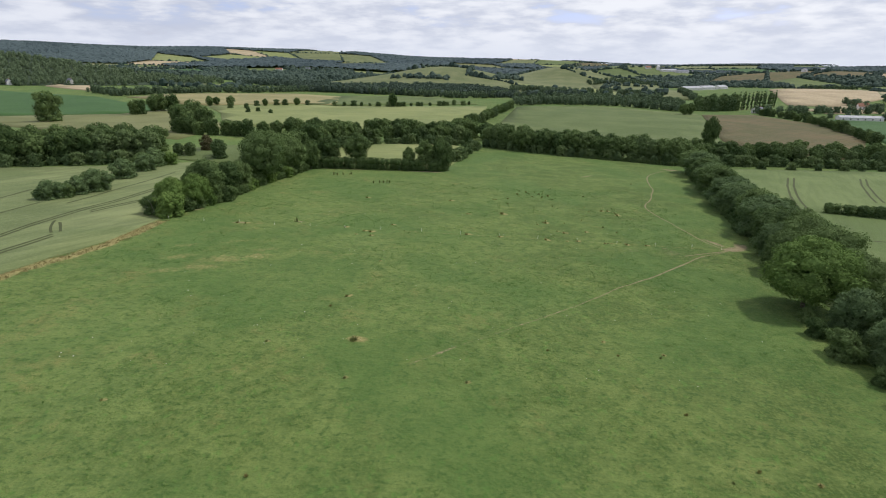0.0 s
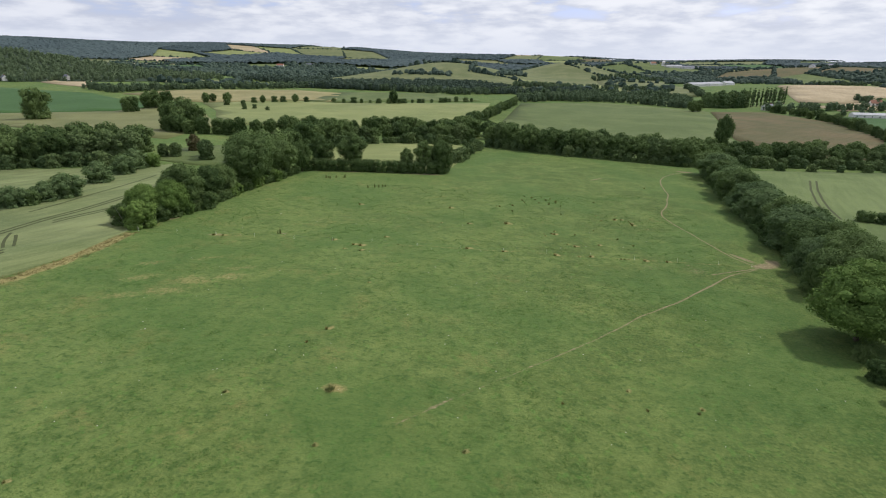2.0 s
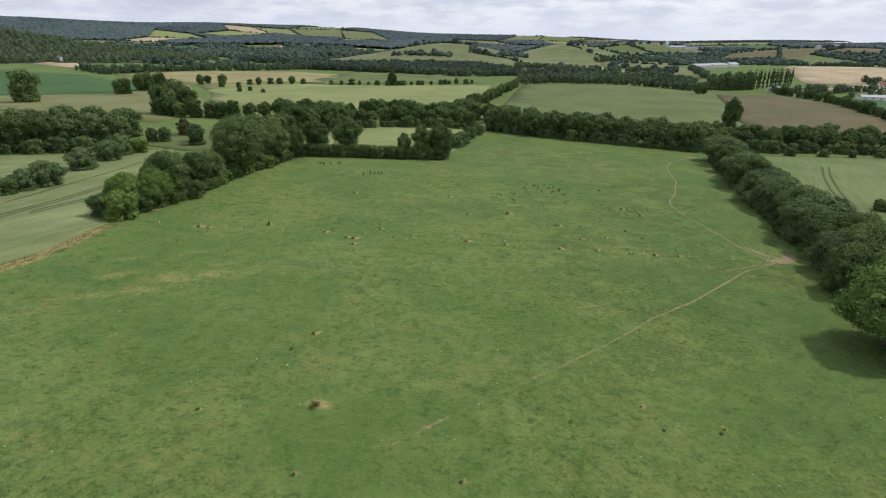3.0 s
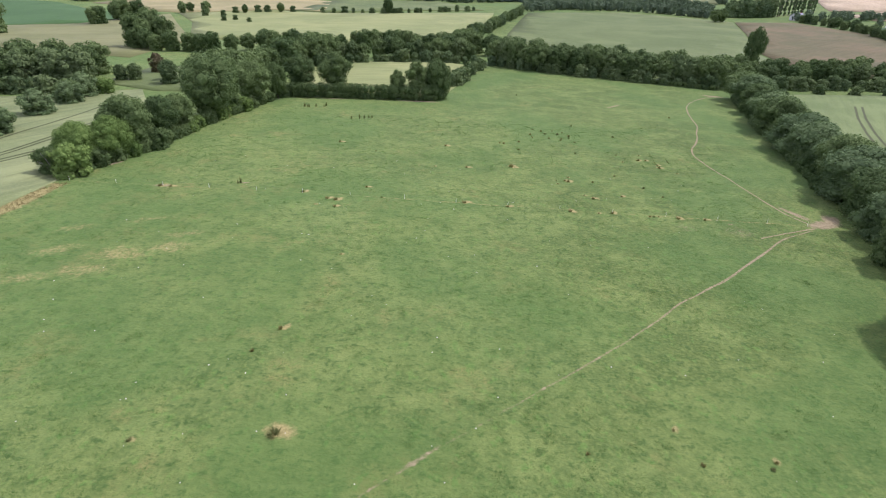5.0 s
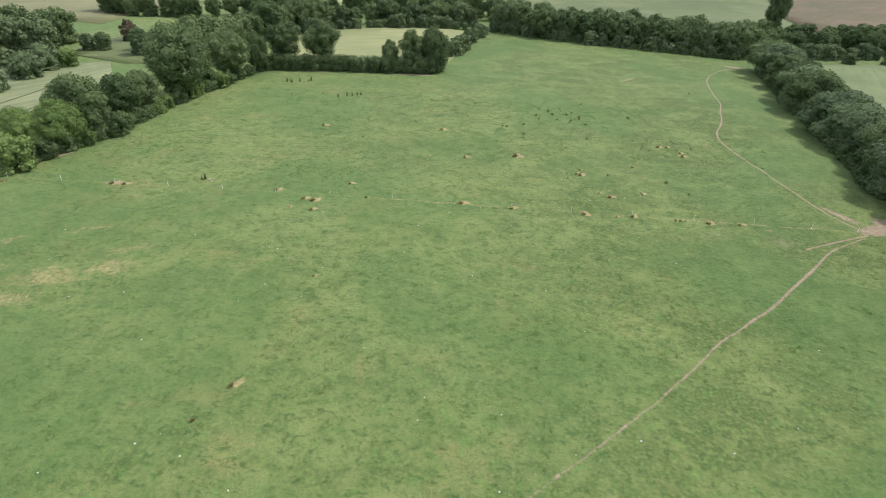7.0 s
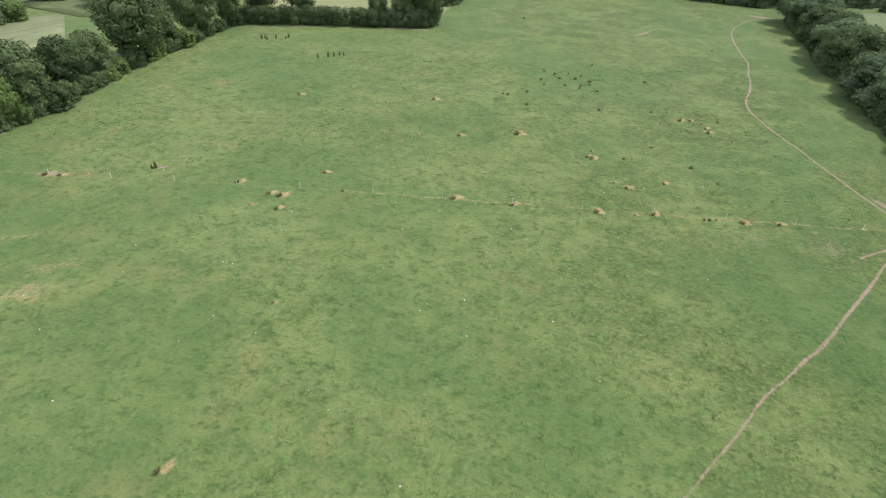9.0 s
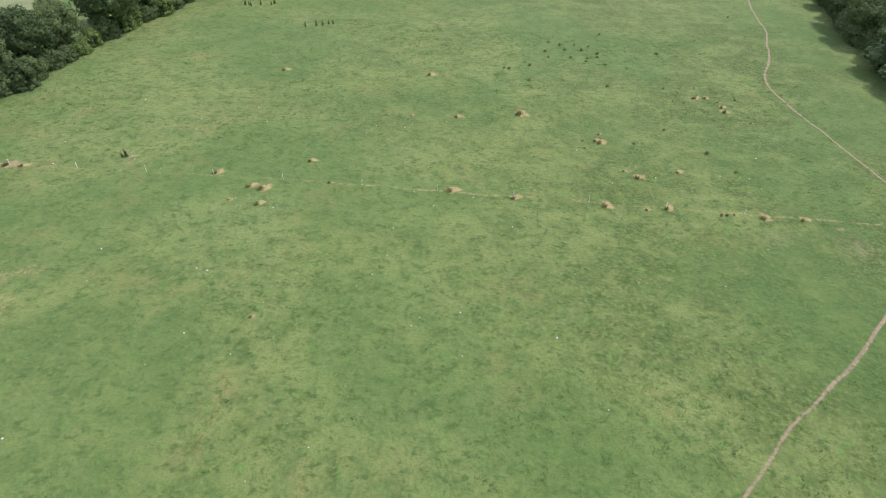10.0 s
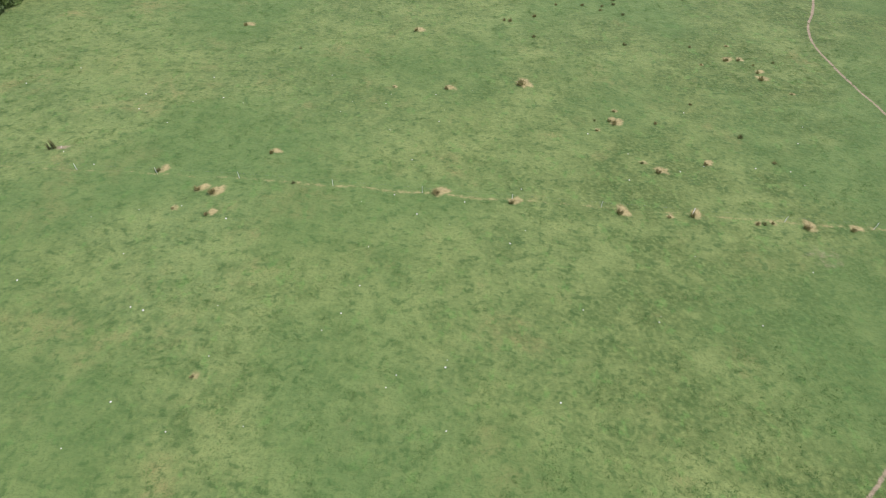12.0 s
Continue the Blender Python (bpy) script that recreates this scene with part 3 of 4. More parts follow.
ELM = Kind("elm_tree", "dense dark green hedgerow tree leafy to the ground", "tree", G1, 13, 12, 4.8, 0.3, 100, 11500, 0.215, LEAF, "skirt")
ASH = Kind("ash_tree", "bright yellowish green ash tree in full leaf", "tree", G1, 14, 13, 5.6, 1.0, 120, 20000, 0.16, LEAF_BRIGHT)
WITHY = Kind("willow_tree", "grey green rounded willow in the hedgerow", "tree", G1, 18, 11, 5.2, 0.3, 100, 11500, 0.215, LEAF_GREY, "skirt")
OPEN = Kind("oak_tree", "open-crowned oak standing in the clipped hedge", "tree", G1, 19, 16, 6.4, 2.4, 62, 9000, 0.23, LEAF, "open")
HAZEL = Kind("hazel_bush", "bushy green hazel shrub at the hedge foot", "shrub", G2, 15, 5, 3.0, 0.1, 34, 3300, 0.19, LEAF, "skirt", stems=3)
THORN = Kind("hawthorn_bush", "light green rounded hawthorn bush", "shrub", G2, 16, 5, 3.1, 0.1, 34, 3300, 0.19, LEAF_BRIGHT, "skirt", stems=3)
SALLOW = Kind("sallow_bush", "grey green rounded willow bush", "shrub", G2, 17, 5, 3.2, 0.1, 34, 3300, 0.19, LEAF_GREY, "skirt", stems=3)
G3 = "trees of the far hedges"
M_OAK = Kind("oak_tree", "dark green broadleaf tree in a far hedge", "tree", G3, 21, 13, 5.6, 0.4, 58, 2100, 0.38, LEAF)
M_ELM = Kind("elm_tree", "dense dark tree in a far hedge, leafy to the ground", "tree", G3, 22, 12, 4.8, 0.3, 58, 2100, 0.38, LEAF, "skirt")
M_LIME = Kind("lime_tree", "mid green broadleaf tree in a far hedge", "tree", G3, 23, 12, 4.6, 0.5, 58, 2100, 0.38, LEAF_MID, "skirt")
M_BUSH = Kind("hedge_bush", "rounded green bush in a far hedge", "shrub", "bushes of the far hedges", 24, 5, 3.2, 0.0, 20, 900, 0.32, LEAF_MID, "skirt", stems=2)
M_WILLOW = Kind("willow_tree", "pale grey green willow in a far hedge", "tree", G3, 25, 10, 4.4, 0.3, 58, 2100, 0.38, LEAF_GREY, "skirt")
POPLAR = Kind("poplar_tree", "tall slender poplar in a row", "tree", "row of poplars", 26, 20, 1.45, 0.6, 20, 800, 0.5, LEAF_GREY, "poplar")


def along(line, gap, seed, jitter=1.0, depth=0.0):
    """Places along a line, a gap apart, scattered sideways."""
    rng = random.Random(seed)
    pts = np.array(line, dtype=float)
    d = np.concatenate([[0], np.cumsum(np.hypot(*np.diff(pts, axis=0).T))])
    s, out = gap * 0.3, []
    while s < d[-1]:
        out.append((float(np.interp(s, d, pts[:, 0])) + rng.uniform(-jitter, jitter), float(np.interp(s, d, pts[:, 1])) + rng.uniform(-jitter, jitter) + rng.uniform(0, depth)))
        s += gap * rng.uniform(0.75, 1.3)
    return out


def row(kinds, line, gap, lo, hi, seed, jitter=1.0, depth=0.0, wide=1.0):
    rng = random.Random(seed + 1000)
    for x, y in along(line, gap, seed, jitter, depth):
        rng.choice(kinds).set(x, y, rng.uniform(lo, hi), rng.uniform(0, 6.28), wide * rng.uniform(0.9, 1.15))


# hedge to the right of the pasture
RIGHT = [(129, 282), (117, 238), (104, 188), (98, 166), (92, 148)]
row([OAK, MAPLE, ELM, WITHY, WITHY], RIGHT, 12.0, 9.5, 13.5, 1, 1.2, wide=1.3)
row([ELM, WITHY, OAK], [(108, 172), (104, 160), (98, 140)], 13, 8, 12, 2, 1.5, wide=0.95)
row([HAZEL, HAZEL, SALLOW], [(125, 276), (112, 234), (99, 186), (92, 162)], 7, 3.5, 6, 3, 0.8)
for k, (kind, x, y, h, w) in enumerate([
        (WITHY, 88, 137, 10.5, 1.1), (OAK, 92, 133, 13.5, 1.1), (MAPLE, 83, 126, 11, 1.1), (OAK, 90, 121, 14, 1.1), (ELM, 82, 116, 9.5, 1.1), (ASH, 74, 103.5, 15.5, 1.22), (MAPLE, 89, 110, 11, 1.0),
        (WITHY, 75.5, 90.5, 9.5, 1.05), (OAK, 82, 88, 12, 1.05), (WITHY, 74.5, 79, 9.5, 1.1), (ELM, 77, 73, 10.5, 1.1), (MAPLE, 71.5, 67, 9.5, 1.1), (OAK, 76, 58, 11, 1.05)]):
    kind.set(x, y, h, 0.4 + k * 1.3, w)
row([MAPLE, ELM, OAK], [(73, 50), (73, 40), (75, 5), (79, -40)], 8.5, 9, 11.5, 5, 1.0, wide=1.1)
row([SALLOW, HAZEL, HAZEL], [(70, 98), (68, 84), (67, 66), (68.5, 44), (71, 10)], 7.0, 3, 5.5, 6, 0.7)
# hedge to the left of the pasture
THORN.set(-83.5, 155.5, 7.6, 0.3, 1.05)
HAZEL.set(-89, 157, 6, 1.3)
for k, (kind, x, y, h, w) in enumerate([
        (ASH, -86, 163, 10.5, 1.0), (ASH, -81, 168, 11, 0.95), (HAZEL, -91, 165, 6.5, 1.0), (MAPLE, -81, 176, 14.5, 1.0), (OAK, -87, 179, 10, 0.8), (ELM, -78.5, 187, 12, 1.05), (MAPLE, -77.5, 197, 11, 0.95),
        (OAK, -74, 212, 20.5, 1.05), (HAZEL, -71, 224, 6, 0.9), (OAK, -69, 236, 15.5, 1.05), (OAK, -63.5, 246, 13.5, 0.62), (HAZEL, -63, 249, 6, 1.0),
        (OPEN, -57, 257, 15, 1.15), (OPEN, -43.5, 258, 16.5, 1.05), (OPEN, -19.5, 256, 11, 0.85), (OPEN, -11.5, 256.5, 14.5, 0.9), (MAPLE, -4, 257.5, 15.5, 0.75)]):
    kind.set(x, y, h, k * 1.7, w)
row([HAZEL, THORN, HAZEL], [(-84, 158), (-79, 168), (-75.5, 180), (-74.5, 192), (-74, 205), (-68, 228), (-65, 242)], 4.6, 3.2, 5.5, 7, 0.5)
# bushes standing in the wheat, and the tree belt beyond it
for k, (kind, x, y, h) in enumerate([(SALLOW, -130, 170, 6.5), (HAZEL, -127, 173, 5), (SALLOW, -126, 179, 6.5), (SALLOW, -124, 185, 8), (HAZEL, -127, 189, 7),
                                     (SALLOW, -128, 209, 8), (SALLOW, -129, 226, 7.5), (HAZEL, -133, 232, 7), (SALLOW, -131, 238, 8.5), (THORN, -127, 243, 6)]):
    kind.set(x, y, h, k * 2.1, 1.1)
row([M_BUSH, M_WILLOW, M_BUSH], [(-340, 158), (-200, 216), (-150, 238), (-133, 248)], 4.8, 4, 7, 8, 1.5)
BELT = [(-345, 168), (-260, 205), (-186, 228), (-140, 256)]
row([M_OAK, M_ELM, M_LIME], BELT, 8, 12, 16, 9, 1.5)
row([M_OAK, M_ELM], [(x - 3, y + 14) for x, y in BELT], 9, 13, 17, 10, 2.0)
row([M_OAK, M_ELM], [(x - 6, y + 30) for x, y in BELT], 15, 13, 17, 11, 2.0)
row([M_OAK, M_LIME, M_BUSH], [(-138, 268), (-120, 275), (-108, 262)], 9, 6, 10, 12, 2)
row([M_OAK, M_ELM], [(-92, 262), (-84, 285), (-80, 316), (-60, 352)], 9, 12, 16, 13, 2)
# belts behind the hay meadow
row([M_OAK, M_ELM, M_LIME], [(-80, 325), (-58, 352), (-34, 364), (-6, 369), (14, 366)], 7, 9, 13, 14, 1.5, 6)
row([M_BUSH, M_WILLOW], [(-74, 318), (-54, 342), (-34, 355), (-6, 360), (14, 358)], 4.6, 4, 7.5, 15, 1)
row([M_OAK, M_ELM], [(-182, 366), (-158, 356), (-130, 358), (-114, 376), (-88, 384), (-58, 404), (-28, 408), (4, 402)], 8, 9, 13, 16, 2, 8)
for x, y, h, w in ((-186, 376, 19, 0.85), (-178, 381, 22, 0.8), (-169, 378, 18, 0.85), (-177, 372, 16, 0.9)):
    M_ELM.set(x, y, h, x, w)
row([M_BUSH, M_LIME], [(2, 283), (8, 306), (14, 330), (19, 350)], 6, 4, 7, 18, 1)
# far hedge across the end of the pasture
FAR = [(24, 360), (60, 338), (98, 323), (132, 309)]
row([M_OAK, M_ELM, M_LIME], FAR, 7.0, 12, 16, 19, 1.5)
row([M_OAK, M_ELM], [(x + 3, y + 9) for x, y in FAR], 9, 13, 16, 20, 2)
row([M_BUSH, M_BUSH, M_WILLOW], [(x - 1, y - 5) for x, y in FAR], 5.5, 4, 7, 21, 1)
row([M_OAK, M_ELM, M_LIME], [(134, 312), (168, 318), (205, 326), (260, 328), (340, 335), (420, 345)], 8, 9.5, 13, 22, 2, 8)
row([M_OAK, M_ELM], [(150, 335), (205, 345), (300, 352)], 10, 10, 14, 23, 2, 8)
row([M_BUSH, M_WILLOW], [(172, 305), (205, 306), (250, 313), (330, 322)], 14, 3.5, 6, 24, 1)
M_OAK.set(184, 388, 24, 0.5, 0.52)
row([M_BUSH, M_BUSH], [(146, 194), (160, 190), (200, 186)], 4.5, 4, 5, 25, 0.6)
row([M_WILLOW, M_BUSH, M_BUSH], [(140, 310), (170, 313), (206, 320), (262, 322), (340, 330), (420, 340)], 5.5, 5, 8, 36, 1.5)
# dark copper-leaved tree and a bleached snag
COPPER = Kind("copper_beech", "small copper-leaved beech beside the belt", "tree", "", 27, 8, 3.4, 0.3, 24, 1800, 0.36, foliage("copper_leaf", (0.070, 0.062, 0.030), (0.130, 0.112, 0.056)), "skirt")
COPPER.set(-131, 292, 8.5, 0.3)
snag = thing("dead_snag", "bleached dead snag with bare broken branches in the hedge corner", "dead tree")
bm = bmesh.new()
rs = random.Random(4)
tube(bm, [(0, 0, -0.4), (0.1, 0, 4), (0.3, 0.1, 8.8)], [0.2, 0.16, 0.05])
for k in range(9):
    a, z = k * 2.4, rs.uniform(5.5, 8.4)
    p = Vector((0.2, 0, z))
    tube(bm, [p, p + Vector((math.cos(a) * 0.6, math.sin(a) * 0.6, 0.5)), p + Vector((math.cos(a) * 1.2, math.sin(a) * 1.2, rs.uniform(0.6, 1.3)))], [0.09, 0.07, 0.03], 5)
part("trunk", bm, BLEACHED, snag)
snag.matrix_basis = pose(124.5, 282.5, z_at(124.5, 282.5))
bough = thing("dead_branch", "bleached bare dead branch leaning out of the hedge end", "dead branch")
bm = bmesh.new()
for k, (dx, dy, dz) in enumerate(((-3.2, -0.6, 3.4), (-2.0, 0.4, 4.6), (-3.6, 0.8, 2.2), (-1.2, -0.8, 5.0))):
    tube(bm, [(0, 0, -0.3), (dx * 0.5, dy * 0.4, dz * 0.6), (dx, dy, dz)], [0.09, 0.05, 0.02], 5)
    tube(bm, [(dx * 0.5, dy * 0.4, dz * 0.6), (dx * 0.8, dy + 0.5, dz * 0.95)], [0.04, 0.015], 5)
part("trunk", bm, BLEACHED, bough)
bough.matrix_basis = pose(-88, 155.6, z_at(-88, 155.6))
# hedges between the fields beyond
row([M_LIME, M_OAK, M_WILLOW], [(3, 425), (22, 510), (46, 600), (84, 735)], 12, 9, 12.5, 26, 2)
row([M_OAK, M_ELM], [(-2, 385), (8, 410), (30, 395)], 9, 12, 15, 27, 3)
M_ELM.set(-327, 448, 25, 0.9, 1.0)
row([M_OAK, M_ELM], [(-304, 530), (-298, 534)], 5, 13, 15, 29, 2)
row([M_OAK, M_ELM], [(-306, 568), (-292, 580)], 7, 16, 18, 30, 2)
row([M_BUSH, M_LIME, M_BUSH], [(-145, 696), (-112, 706), (-72, 702), (-27, 735), (30, 772)], 10, 4.5, 8, 31, 2)
M_OAK.set(-72, 704, 17, 0.2, 0.8)
for k, (x, y, h) in enumerate([(-282, 651, 12), (-281, 668, 10), (-249, 627, 7), (-232, 632, 6), (-232, 667, 7), (-223, 670, 9), (-213, 682, 8), (-203, 686, 8), (-213, 583, 5.5), (-206, 593, 5), (-187, 577, 4.5), (-262, 664, 12), (-190, 690, 10), (-178, 696, 7)]):
    (M_OAK if h > 8.5 else M_BUSH).set(x, y, h, k * 1.9, 0.95)
row([M_LIME, M_OAK, M_ELM], [(396, 712), (402, 655), (394, 592), (366, 508), (338, 437)], 11, 8, 12, 33, 3)
row([POPLAR], [(392, 780), (412, 792), (505, 866)], 9.5, 23, 28, 34, 1.5)
row([M_WILLOW, M_LIME], [(336, 764), (362, 766), (398, 782)], 8.5, 18, 24, 37, 2)
row([M_OAK], [(286, 685), (298, 690)], 8, 14, 16, 35, 1)

# clipped hedge at the end of the pasture
def hedge(name, line, h, w, label, seed, size=0.22, density=260):
    """A hedge: boughs packed along a line, with leaf clumps over them."""
    rng = np.random.default_rng(seed)
    blobs = []
    for x, y in along(line, 0.9, seed, w * 0.28):
        for k in (0.25, 0.65):
            blobs.append((x + rng.uniform(-0.3, 0.3), y + rng.uniform(-0.3, 0.3), z_at(x, y) + h * k, h * rng.uniform(0.27, 0.36)))
    blobs = np.array(blobs)
    length = sum(math.dist(a, b) for a, b in zip(line, line[1:]))
    v, f = leaf_clumps(rng, blobs, int(density * length), size)
    verts, faces, base = [v], f.tolist(), len(v)
    for x, y, z, q in blobs:
        verts.append(ICO1[0] * q * 0.74 * rng.uniform(0.85, 1.15, (12, 1)) + (x, y, z))
        faces += [[i + base for i in t] for t in ICO1[1]]
        base += 12
    return tagged(mesh_object(name, np.concatenate(verts), faces, LEAF), label, "hedge")


hedge("clipped_hedge", [(-62, 250.5), (-32, 253), (-3, 253.5)], 5.4, 4.0, "dense dark green clipped hedge across the pasture's end", 60)
hedge("bramble_bank", [(-84, 157), (-79.5, 167), (-76, 178), (-74.5, 190), (-73.5, 203), (-68.5, 226), (-64, 243)], 2.6, 2.6, "low green brambles along the foot of the hedge", 63, 0.2, 200)
hedge("bramble_bank", [(124, 280), (111, 236), (98, 187), (91, 163)], 2.2, 2.2, "low green brambles along the foot of the hedge", 64, 0.24, 80)
hedge("bramble_bank", [(40, 346), (98, 316), (128, 303)], 2.2, 2.5, "low light green brambles along the far hedge", 61, 0.28, 70)
hedge("clipped_hedge", [(140, 196), (158, 191), (205, 187)], 4.0, 3.5, "low dark hedge between the wheat fields", 62, 0.28, 90)

# ---- the countryside beyond: fields, hedges and woods ----
SLOPE_WOOD = (-1120, 1180, 600, 330)  # wooded hillside: middle and half-axes


def dome_trees(pts, rng, lo, hi):
    """Far treetops, each a small uneven dome."""
    n = len(pts)
    r = rng.uniform(lo, hi, n) * rng.choice([0.65, 0.85, 1.0, 1.2], n)
    h = r * rng.uniform(1.3, 1.9, n)
    a = np.arange(6) * math.pi / 3
    ring = np.stack([np.cos(a), np.sin(a)], -1)
    parts = []
    for k, zz in ((0.8, 0.0), (1.0, 0.42), (0.68, 0.86)):
        q = ring[None] * (r[:, None] * k * rng.uniform(0.6, 1.35, (n, 6)))[..., None] + pts[:, None, :2]
        z = pts[:, None, 2] - 0.5 + h[:, None] * zz * rng.uniform(0.85, 1.1, (n, 6))
        parts.append(np.concatenate([q, z[..., None]], -1))
    top = np.concatenate([pts[:, :2] + rng.normal(scale=0.15, size=(n, 2)) * r[:, None], (pts[:, 2] + h)[:, None]], -1)[:, None]
    v = np.concatenate(parts + [top], 1).reshape(-1, 3)
    one = [(i + 6 * k, (i + 1) % 6 + 6 * k, (i + 1) % 6 + 6 * k + 6, i + 6 * k + 6) for k in (0, 1) for i in range(6)]
    cap = [(12 + i, 12 + (i + 1) % 6, 18) for i in range(6)]
    faces = []
    for j in range(n):
        faces += [tuple(c + 19 * j for c in f) for f in one]
        faces += [tuple(c + 19 * j for c in f) for f in cap]
    return v, faces


FAR_CROWN = [crown_arrays(70 + k, 5.2, 0.0, 10.5, 5, 64, 1.15) for k in range(3)]


def crowd(pts, rng, lo, hi):
    """Woodland trees at middle distance: leafy crowns joined into one mesh."""
    verts, faces, base = [], [], 0
    for p in pts:
        v, f = FAR_CROWN[rng.integers(3)]
        k, a = rng.uniform(lo, hi), rng.uniform(0, 6.28)
        c, s = math.cos(a), math.sin(a)
        verts.append(np.stack([(v[:, 0] * c - v[:, 1] * s) * k + p[0], (v[:, 0] * s + v[:, 1] * c) * k + p[1], v[:, 2] * k + p[2] - 0.4], -1))
        faces += [[i + base for i in t] for t in f]
        base += len(v)
    return np.concatenate(verts), faces


def on_land(xy):
    xy = np.asarray(xy, dtype=float)
    return np.concatenate([xy, height(xy[:, 0], xy[:, 1])[:, None]], 1)


rng = np.random.default_rng(5)
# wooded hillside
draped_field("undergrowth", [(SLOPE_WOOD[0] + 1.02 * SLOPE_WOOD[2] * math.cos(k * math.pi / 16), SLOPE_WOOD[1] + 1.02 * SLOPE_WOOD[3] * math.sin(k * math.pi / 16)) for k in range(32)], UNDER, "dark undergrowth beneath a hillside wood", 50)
xy = []
for x in np.arange(-1300, -430, 15.5):
    for y in np.arange(850, 1290, 15.5):
        e = ((x - SLOPE_WOOD[0]) / SLOPE_WOOD[2]) ** 2 + ((y - SLOPE_WOOD[1]) / SLOPE_WOOD[3]) ** 2
        if e < 1 + 0.2 * noise.noise((x / 90, y / 90, 0)) and x > -1.0 * y - 150:
            xy.append((x + rng.uniform(-5, 5), y + rng.uniform(-5, 5)))
v, f = crowd(on_land(xy), rng, 0.8, 1.35)
tagged(mesh_object("hillside_wood", v, f, LEAF_HAZED), "broadleaf wood covering a hillside", "wood", kind="stuff")

# patchwork of far fields, their hedges and copses
hedge_xy, wood_xy, canopies = [], [], []
KINDS = [(GREEN, "grass_field", "green grass field"), (MEADOW, "meadow", "light green meadow"), (RIPE, "barley_field", "pale ripening barley field"), (STUBBLE, "stubble_field", "tan stubble field"), (OLIVE, "dry_meadow", "dry olive grass field"), (LUSH, "crop_field", "deep green crop field"), (BROWN, "ploughed_field", "bare brown field")]
PICK = [0.27, 0.24, 0.16, 0.12, 0.10, 0.06, 0.05]


def node(i, j):
    q = np.random.default_rng(1000 + 97 * (i + 50) + j)
    y = 1010 + 165 * j + 5.5 * j * j
    return ((i + (0.5 if j % 2 else 0)) * (150 + 9 * j) + q.uniform(-45, 45), y + q.uniform(-45, 45))


CLEARED = [(-1430, 2850, 200, 3), (-1120, 3520, 190, 2), (-840, 1870, 170, 1), (-630, 1150, 90, 0), (690, 2160, 170, 0), (1000, 1860, 150, 6)]  # open fields among the woods: middle, reach, kind
for j in range(15):
    for i in range(-24, 24):
        quad = [node(i, j), node(i + 1, j), node(i + 1, j + 1), node(i, j + 1)]
        cx, cy = sum(p[0] for p in quad) / 4, sum(p[1] for p in quad) / 4
        if abs(cx) > 0.9 * cy + 60 or math.hypot(cx, cy) > 4600:
            continue
        if ((cx - SLOPE_WOOD[0]) / SLOPE_WOOD[2]) ** 2 + ((cy - SLOPE_WOOD[1]) / SLOPE_WOOD[3]) ** 2 < 1.05:
            continue
        if 330 < cx < 1120 and 860 < cy < 1560 and cx < cy * 0.8:
            continue
        pasture = ((cx + 10) / 290) ** 2 + ((cy - 1520) / 330) ** 2 < 1 or ((cx - 370) / 230) ** 2 + ((cy - 1800) / 280) ** 2 < 1
        ridge = cx < -0.5 * cy and cy > 2000 and height(cx, cy) > 40
        belt = cy > 3300 and height(cx, cy) > 62
        forced = next((k for x, y, r, k in CLEARED if math.hypot(cx - x, cy - y) < r), None)
        wooded = forced is None and rng.random() < (0.97 if ridge else 0.55 if belt else 0.0 if pasture else 0.40 if cy < 1500 else 0.62 if -0.3 * cy < cx < 0.02 * cy else 0.50)
        area = abs(sum(a[0] * b[1] - b[0] * a[1] for a, b in zip(quad, quad[1:] + quad[:1]))) / 2
        if wooded and (ridge or cy > 2300):
            canopies.append(quad)
            continue
        if wooded:
            n = int(area / (120 if cy < 1900 else 200))
            uv = rng.random((n, 2))
            p = np.array(quad)
            xy = (p[0] * ((1 - uv[:, :1]) * (1 - uv[:, 1:])) + p[1] * (uv[:, :1] * (1 - uv[:, 1:])) + p[2] * (uv[:, :1] * uv[:, 1:]) + p[3] * ((1 - uv[:, :1]) * uv[:, 1:]))
            wood_xy.extend(xy.tolist())
            continue
        mat, name, label = KINDS[forced if forced is not None else 1 if pasture else int(rng.choice(7, p=PICK))]
        p, m = np.array(quad), 7
        verts = []
        for a in np.linspace(0, 1, m):
            for b in np.linspace(0, 1, m):
                x, y = p[0] * (1 - a) * (1 - b) + p[1] * a * (1 - b) + p[2] * a * b + p[3] * (1 - a) * b
                verts.append((x, y, z_at(x, y) + lift(x, y)))
        faces = [(a * m + b, (a + 1) * m + b, (a + 1) * m + b + 1, a * m + b + 1) for a in range(m - 1) for b in range(m - 1)]
        tagged(mesh_object(name, verts, faces, mat, True), label + " among hedges in the far countryside", "field", kind="structure")
        for a, b in ((quad[0], quad[1]), (quad[1], quad[2])):
            if pasture and rng.random() < 0.6:
                continue
            if rng.random() < 0.92:
                d = math.dist(a, b)
                for k in np.arange(0, 1, 8 / d):
                    if rng.random() < 0.85:
                        hedge_xy.append((a[0] + (b[0] - a[0]) * k + rng.uniform(-2, 2), a[1] + (b[1] - a[1]) * k + rng.uniform(-2, 2)))
# trees on the round pasture hill, and copses at its foot
for x0, y0, x1, y1, n in ((-140, 1390, 0, 1340, 42), (110, 1430, 190, 1500, 46), (-150, 1180, 60, 1150, 90), (60, 960, 230, 1010, 60), (-260, 1020, -60, 985, 90)):
    for k in rng.random(n):
        wood_xy.append((x0 + (x1 - x0) * k + rng.uniform(-9, 9), y0 + (y1 - y0) * k + rng.uniform(-14, 14)))
